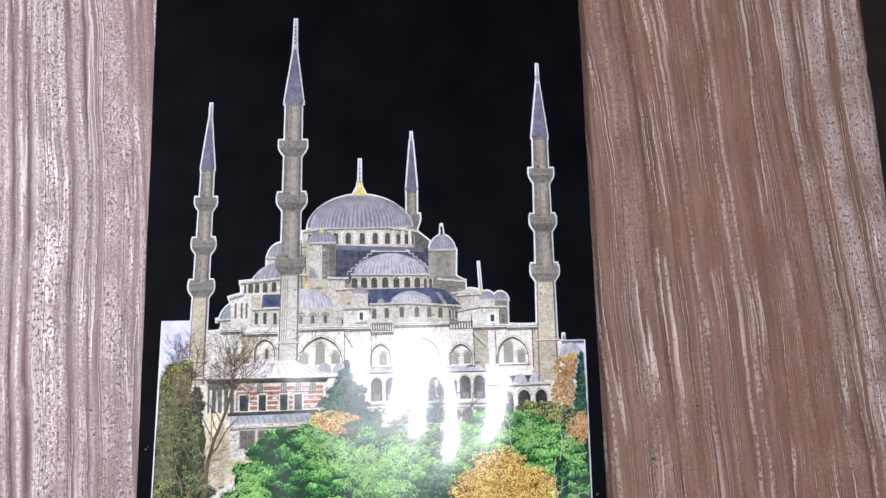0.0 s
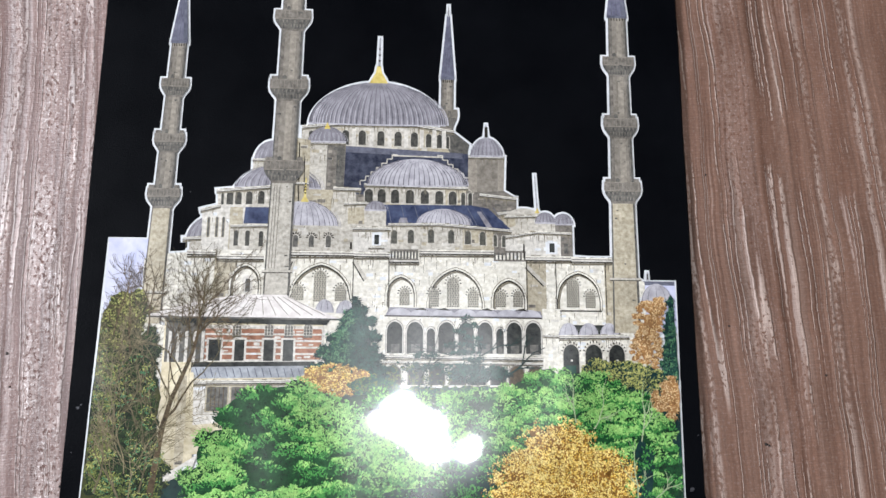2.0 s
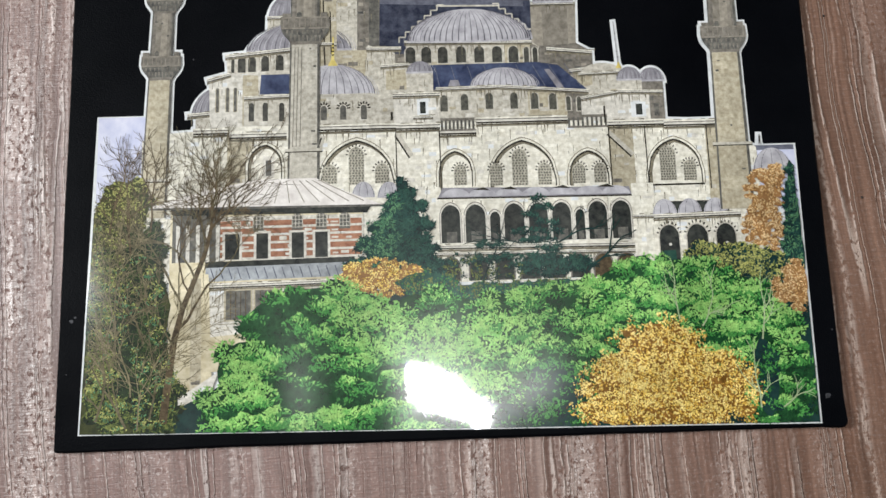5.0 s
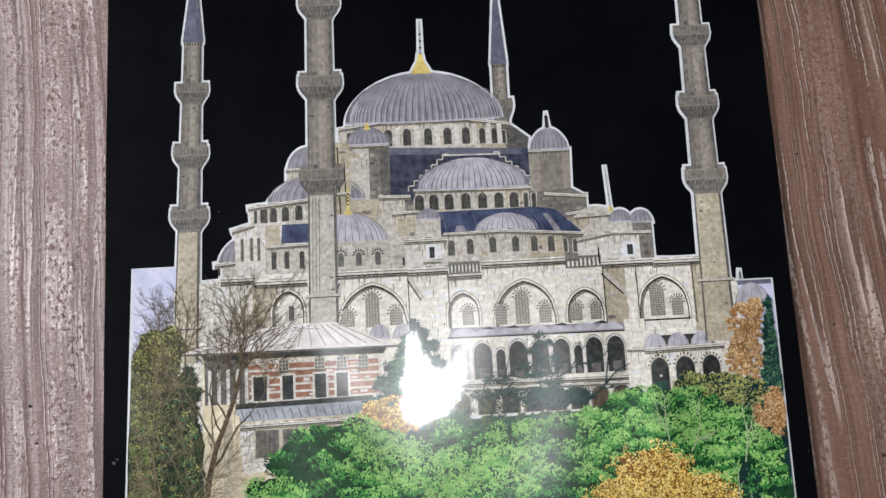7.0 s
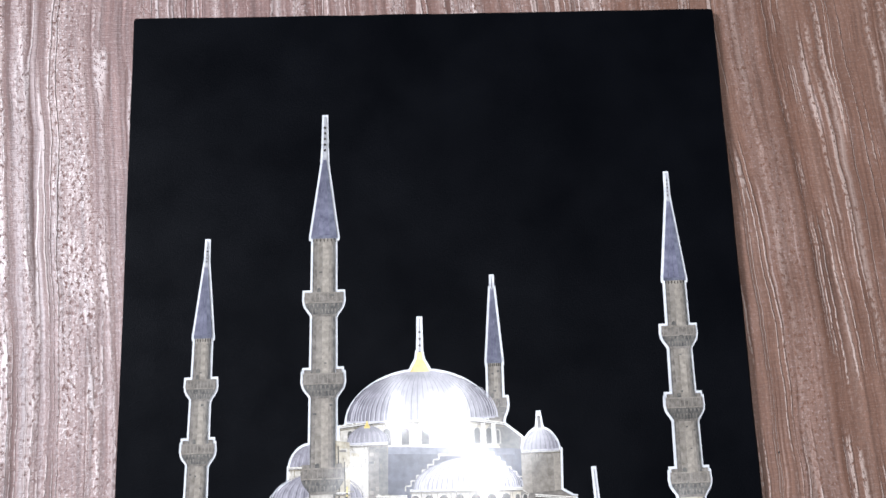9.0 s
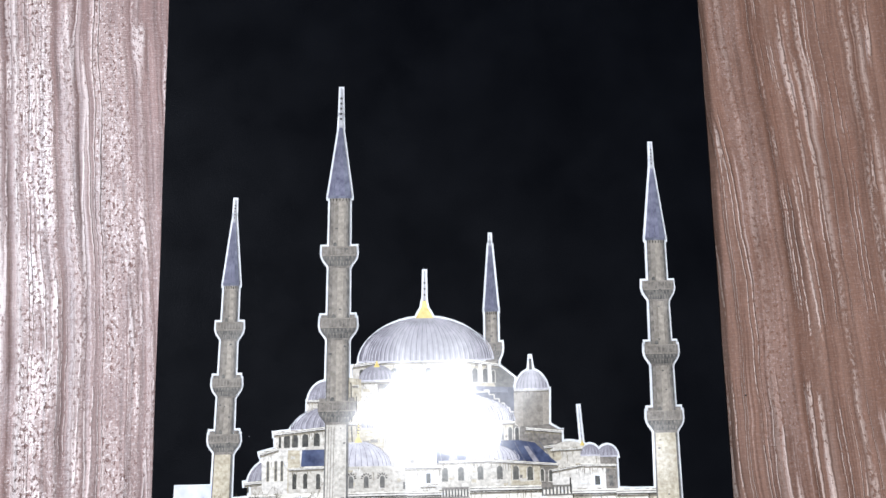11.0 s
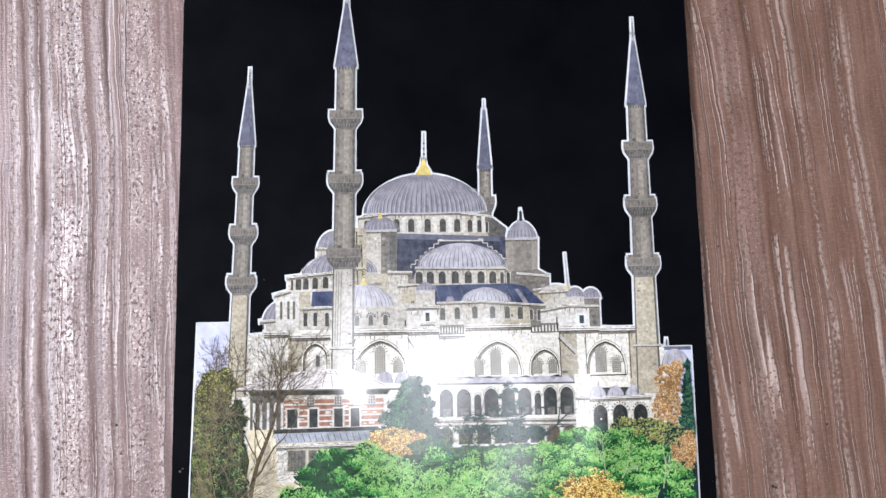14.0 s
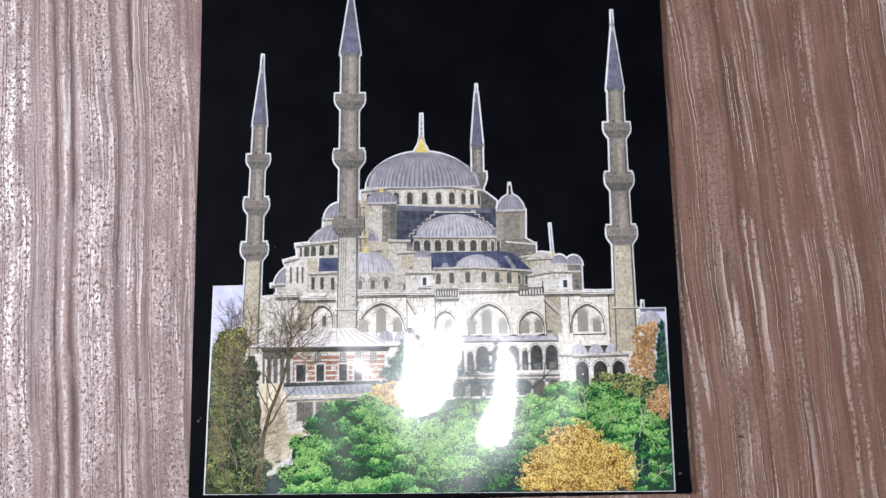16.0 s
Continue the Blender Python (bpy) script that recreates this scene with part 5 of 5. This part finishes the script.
def bare_tree(name, starts, parent, material, seed, depth=5, label="bare winter tree with fine twigs"):
    """Forking limbs that thin out into twigs."""
    rnd = random.Random(seed)
    s = Shape()

    def grow(x, y, a, ln, w, d):
        line = [(x, y)]
        for _ in range(4):
            a += rnd.gauss(0, 0.13)
            x, y = x + ln / 4 * math.cos(a), y + ln / 4 * math.sin(a)
            if not in_print(x, y):
                break
            line.append((x, y))
        if len(line) < 2:
            return
        s.strip(line, w, w * 0.68)
        if d:
            for _ in range(2):
                i = rnd.randint(1, len(line) - 1)
                grow(*line[i], a + rnd.choice((-1, 1)) * rnd.uniform(0.25, 0.75), ln * rnd.uniform(0.55, 0.85), max(0.13, w * 0.6), d - 1)
            grow(x, y, a + rnd.gauss(0, 0.15), ln * rnd.uniform(0.65, 0.9), max(0.13, w * 0.66), d - 1)

    for st in starts:
        grow(*st, depth)
    return s.add(name, material, parent, label)


FIRS, PINES = (FIR_D, FIR_M, FIR_L), (PINE_D, PINE_M, PINE_L)
AUTUMN, RUSTS = (GOLD_D, GOLD_M, GOLD_L), (RUST_D, RUST_M, RUST_L)
# dark undergrowth behind the crowns
wall("undergrowth", FIR_D, (-78, 4.5), (97.4, 1.7), (97.6, 36), (86, 42), (60, 42), (0, 41), (-30, 40), (-45, 34), (-62, 16), (-78, 8), label="dark green undergrowth")
wall("undergrowth", OLIVE_D, (-98.0, 4.9), (-73, 4.4), (-75.5, 12), (-73.6, 20), (-76.4, 29), (-75, 38), (-78, 47), (-77.2, 55), (-81, 60), (-84, 57), (-88, 65), (-92, 62), (-96.4, 64), label="dark olive undergrowth")
# left thicket
foliage("thicket", [(-91, 58, 5.5, 15), (-86, 66, 5, 7)], (OLIVE_D, OLIVE_M, OLIVE_L), print_sheet, "olive-brown leaning tree", 0.8, 0.9, 0.35, 2.2, True, False, 3, mix=0.5)
foliage("thicket", [(-93, 36, 5, 18), (-90, 18, 8, 13), (-79, 12, 7, 9)], (CYPRESS_D, CYPRESS_M, OLIVE_M), print_sheet, "tangled dark green thicket", 0.9, 1.0, 0.35, 2.4, True, False, 23, mix=0.5, thick=6.0)
foliage("cypress", [(-85.5, 48, 3.0, 14), (-80.5, 44, 3.8, 17), (-84, 28, 6, 15), (-79, 20, 4, 13)], (CYPRESS_D, CYPRESS_D, CYPRESS_M), print_sheet, "dark green cypress", 0.9, 0.8, 0.3, 1.8, True, True, 4, mix=0.6, fill=0.8)
foliage("thicket", [(-95, 48, 2.6, 12), (-94, 24, 4, 12), (-84, 9, 10, 5)], (OLIVE_M, FIR_L, OLIVE_L), print_sheet, "pale-leaved undergrowth", 0.28, 0.9, 0.35, 2.0, False, False, 5, mix=0.5)
Shape().strip([(-76.4, 7), (-75.8, 13), (-75.0, 20), (-73.8, 29), (-71.8, 37), (-68.6, 45), (-66.0, 52), (-64.6, 58)], 2.2, 1.0).strip([(-73.4, 31), (-70.4, 34), (-68.4, 38), (-65.4, 43), (-62, 46)], 0.9, 0.4).add("trunk", BARK, print_sheet, "leaning bare tree trunk")
bare_tree("bare_tree", [(-71.6, 37, 2.1, 13, 0.6), (-68.6, 45, 1.9, 13, 0.6), (-66, 52, 1.3, 11, 0.5), (-64.6, 58, 1.7, 11, 0.6), (-74, 27, 2.0, 12, 0.5), (-62, 46, 0.9, 9, 0.4)], print_sheet, TWIG, 16, 4)
bare_tree("bare_tree", [(-67, 49, 1.1, 11, 0.5), (-65, 56, 1.45, 12, 0.55), (-70, 41, 1.9, 13, 0.5), (-64.6, 58, 1.0, 10, 0.5)], print_sheet, BARK, 18, 4)
bare_tree("bare_tree", [(-86, 52, 1.7, 10, 0.6), (-92, 58, 1.45, 9, 0.5), (-81, 58, 1.4, 9, 0.5)], print_sheet, BARK, 15, 4)
bare_tree("bare_tree", [(-94, 8, 1.4, 13, 0.7), (-86, 6, 1.9, 13, 0.7), (-80, 8, 1.2, 12, 0.6), (-90, 24, 1.3, 12, 0.6), (-82, 28, 1.8, 12, 0.6)], print_sheet, TWIG, 9, 4)
foliage("thicket", [(-84, 34, 8, 20), (-80, 16, 8, 10), (-90, 44, 6, 16)], (FIR_L, OLIVE_M, OLIVE_L), print_sheet, "sparse lit leaves", 0.09, 0.8, 0.35, 1.6, False, False, 51, mix=0.8)
bare_tree("bare_tree", [(-92, 30, 1.3, 12, 0.4), (-85, 14, 1.8, 12, 0.4), (-79, 22, 1.2, 11, 0.35), (-83, 5.5, 1.4, 10, 0.4)], print_sheet, PALE_TWIG, 71, 4)
# fir and cedar before the portico
fir_tiers = [(-12.2 - 0.26 * k + 0.5 * math.sin(2.1 * k), 69.4 - 2.0 * k, min(13.4, 0.9 + 1.25 * k) * (0.86 + 0.16 * math.sin(2.3 * k + 1)), 1.9) for k in range(14)]
foliage("fir", fir_tiers + [(-11.0, 56, 6.5, 12), (-8, 46, 6.5, 5)], (FIR_D, FIR_D, FIR_M), print_sheet, "dark blue-green fir with spreading boughs", 0.9, 1.25, 0.28, 1.6, True, True, 6, fill=0.62, mix=0.5)
foliage("fir_bough", [(cx - 0.45 * rx, cy, 0.55 * rx, 1.2) for cx, cy, rx, _ in fir_tiers[2:]], FIRS, print_sheet, "lit green fir boughs", 0.45, 1.2, 0.26, 1.4, False, True, 61, mix=0.6)
cedar_tiers = [(25.4 + 2.2 * math.sin(2.4 * k), 64.5 - 2.3 * k, 1.4 + 1.55 * k * (0.62 + 0.38 * math.sin(1.9 * k)), 0.62) for k in range(9)]
foliage("cedar", cedar_tiers + [(27, 45.5, 8, 2.6), (35, 46, 5, 2), (12, 52, 4, 0.8), (9, 48, 5, 1)], (FIR_D, FIR_D, FIR_M), print_sheet, "dark layered cedar with flat boughs", 1.25, 1.1, 0.3, 1.1, False, True, 7, mix=0.5)
foliage("low_tree", [(5, 46, 7, 4), (14, 44, 7, 3)], (FIR_D, FIR_M, OLIVE_M), print_sheet, "sparse green tree", 0.28, 0.9, 0.35, 1.4, False, False, 8, mix=0.5)
bare_tree("cedar_branch", [(30, 52, 0.3, 8, 0.5), (38, 44, 1.0, 8, 0.7), (20, 52, 2.9, 7, 0.4), (9, 40, 1.5, 9, 0.5)], print_sheet, FIR_D, 21, 2, "dark cedar branch")
foliage("autumn_bush", [(-19, 44, 9.5, 5), (-25, 43.5, 5.5, 4), (-13, 43.5, 5.5, 4.5)], (RUST_D, GOLD_M, GOLD_L), print_sheet, "orange autumn bush", 0.6, 0.8, 0.4, 1.5, True, False, 9, mix=0.8, fill=0.5)
# right-hand trees
foliage("autumn_tree", [(88.6, 63, 5.4, 8), (87.2, 54, 5.2, 8), (90.5, 69.5, 4.4, 3.4)], RUSTS, print_sheet, "russet autumn tree", 0.55, 0.75, 0.4, 1.3, True, False, 10, mix=0.8, fill=0.42)
foliage("cypress", [(96.3, 66, 1.1, 8), (95.6, 56, 2.2, 11), (95.0, 47, 3.2, 8)], FIRS, print_sheet, "dark slim cypress", 0.8, 0.9, 0.3, 1.6, True, True, 11)
foliage("olive_tree", [(70, 47, 6, 3.4), (79, 45.5, 8, 4.4), (87, 43, 6, 6)], (FIR_D, OLIVE_M, OLIVE_L), print_sheet, "olive-green shrubs", 0.9, 0.9, 0.35, 1.7, True, False, 12)
foliage("autumn_bush", [(95, 39, 4.0, 7.5), (90, 36, 4, 4)], RUSTS, print_sheet, "russet shrub", 0.75, 0.75, 0.4, 1.6, True, False, 13, mix=0.7, fill=0.7)
foliage("undergrowth", [(22, 39, 24, 2.4), (-6, 42, 8, 3)], (FIR_M, PINE_M, OLIVE_M), print_sheet, "shaded shrubs", 0.6, 0.7, 0.45, 1.6, True, True, 41, mix=0.4)
# umbrella pines
foliage("umbrella_pine", [(-45, 30, 11, 10.5), (-53, 20, 10, 9), (-34, 34, 11, 8.5), (-58, 10, 9, 7), (-40, 14, 16, 13), (-22, 30, 11, 9), (-20, 14, 14, 14), (-8, 31, 10, 8.5), (3, 30, 10, 8), (-4, 14, 14, 13), (14, 31, 10, 8), (14, 15, 14, 13), (24, 33, 8, 7)], PINES, print_sheet, "bright green umbrella pines with dense crowns", 0.66, 1.05, 0.42, 4.2, True, True, 14, mix=0.24, thick=6.0, puff=5.2)
foliage("umbrella_pine", [(38, 34, 10, 8.5), (50, 37, 12, 8.5), (64, 38, 13, 9), (76, 33, 12, 9), (86, 25, 9, 9), (90, 14, 7, 12), (34, 18, 10, 14), (84, 8, 8, 8), (60, 24, 20, 12)], PINES, print_sheet, "green umbrella pine with a rounded crown", 0.7, 1.0, 0.42, 3.7, True, True, 15, mix=0.24, thick=6.0, puff=4.4)
foliage("shade_hollow", [(27, 12, 7, 9), (84, 14, 3.6, 11), (12, 6, 16, 3.5)], (FIR_D, PINE_D, PINE_M), print_sheet, "deep green hollow between the crowns", 0.55, 1.0, 0.4, 2.0, True, True, 16)
foliage("autumn_tree", [(55, 20, 11, 9.5), (46, 12, 11, 9), (67, 12, 12, 9.5), (57, 6, 23, 5)], AUTUMN, print_sheet, "golden yellow autumn tree in full leaf", 0.75, 0.8, 0.65, 2.0, True, False, 17, mix=0.8, fill=0.66, thick=3.6)
foliage("autumn_tree", [(55, 19.5, 14.5, 12.5), (44, 10, 12.5, 11), (70, 11, 12.5, 11)], AUTUMN, print_sheet, "loose golden leaves", 0.5, 0.7, 0.6, 1.8, False, False, 18, mix=0.8, thick=2.6)
bare_tree("pale_branch", [(62, 30, 1.9, 7, 0.4), (82, 6, 1.5, 8, 0.5), (84, 24, 1.3, 8, 0.45), (88, 6, 0.6, 6, 0.4), (68, 28, 1.1, 7, 0.4)], print_sheet, BIRCH, 33, 2, "pale thin branch")

# ---- the white paper margin left round the cut-out, with its cut edge ----
bm = bmesh.new()
for k, pts in enumerate(MARGIN):
    z = 0.000004 + 0.00000002 * k
    ring = grown(pts, 0.74)
    if area2(ring) < 0:
        ring = ring[::-1]
    top = [bm.verts.new((x * MM, y * MM, z)) for x, y in ring]
    low = [bm.verts.new((x * MM, y * MM, BOARD_TOP)) for x, y in ring]
    bm.faces.new(top)
    for i in range(len(ring)):
        j = (i + 1) % len(ring)
        bm.faces.new((low[i], low[j], top[j], top[i]))
part("paper_margin", bm, PAPER, print_sheet, "thin white paper margin along the cut")
bm = bmesh.new()
cut = [(-98.6, 4.6), (98.1, 1.3), (98.8, RIGHT_CUT), (86.0, RIGHT_CUT), (86, 70), (-80, 70), (-80, LEFT_CUT), (-96.7, LEFT_CUT)]
top = [bm.verts.new((x * MM, y * MM, 0.00001)) for x, y in cut]
low = [bm.verts.new((x * MM, y * MM, BOARD_TOP + 0.00001)) for x, y in cut]
for i in range(len(cut)):
    bm.faces.new((low[i], low[i - 7], top[i - 7], top[i]))
part("paper_edge", bm, PAPER, print_sheet)


# ---- scuffs on the cloth, crumbs on the table ----
SCUFF = plain("grey_scuff", (0.012, 0.012, 0.015), (0.05, 0.05, 0.06), 900, 0.7)
DIRT = plain("dark_crumb", (0.012, 0.008, 0.006), (0.03, 0.02, 0.016), 900, 0.7)


def blot(x, y, r, seed, squash=1.0):
    """A thin uneven smudge."""
    bm = bmesh.new()
    ring = []
    for k in range(11):
        a = 2 * math.pi * k / 11
        f = r * (0.75 + 0.6 * noise.noise((math.cos(a) * 1.7, math.sin(a) * 1.7, seed)))
        ring.append(bm.verts.new(((x + f * math.cos(a)) * MM, (y + squash * f * math.sin(a)) * MM, BOARD_TOP + 0.00003)))
    bm.faces.new(ring)
    return bm


for n, (x, y, r) in enumerate(((100.6, 8.4, 1.0), (-101.6, 34.5, 0.8), (-100.6, 35.6, 0.4), (-102.4, 20.5, 0.3), (-70.4, 107.5, 0.35), (103.6, 26, 0.35))):
    part("scuff", blot(x, y, r, n + 0.5, 0.8), SCUFF, picture, "small pale grey scuff")


def crumb(x, y, r):
    bm = bmesh.new()
    bmesh.ops.create_icosphere(bm, subdivisions=2, radius=r * MM)
    for v in bm.verts:
        v.co *= 1 + 0.35 * noise.noise(v.co * 2200 + Vector((x, y, 0)))
        v.co.z *= 0.5
    me = bpy.data.meshes.new("crumb")
    bmesh.ops.translate(bm, verts=bm.verts[:], vec=(0, 0, -min(v.co.z for v in bm.verts)))
    bm.to_mesh(me)
    bm.free()
    me.materials.append(DIRT)
    ob = new("crumb", me)
    ob.location = (x * MM, y * MM, TOP_Z)
    return tagged(ob, "tiny dark crumb lying on the wood-grain table", "crumb", "crumbs on the table")


for x, y, r in ((128.6, 22.6, 0.5), (129.7, 22.2, 0.4), (-106.6, 9.4, 0.45), (118.5, 63, 0.35), (113.5, 118, 0.35), (-128, 52, 0.45), (-126, 41, 0.35), (152, 46, 0.4)):
    crumb(x, y, r)
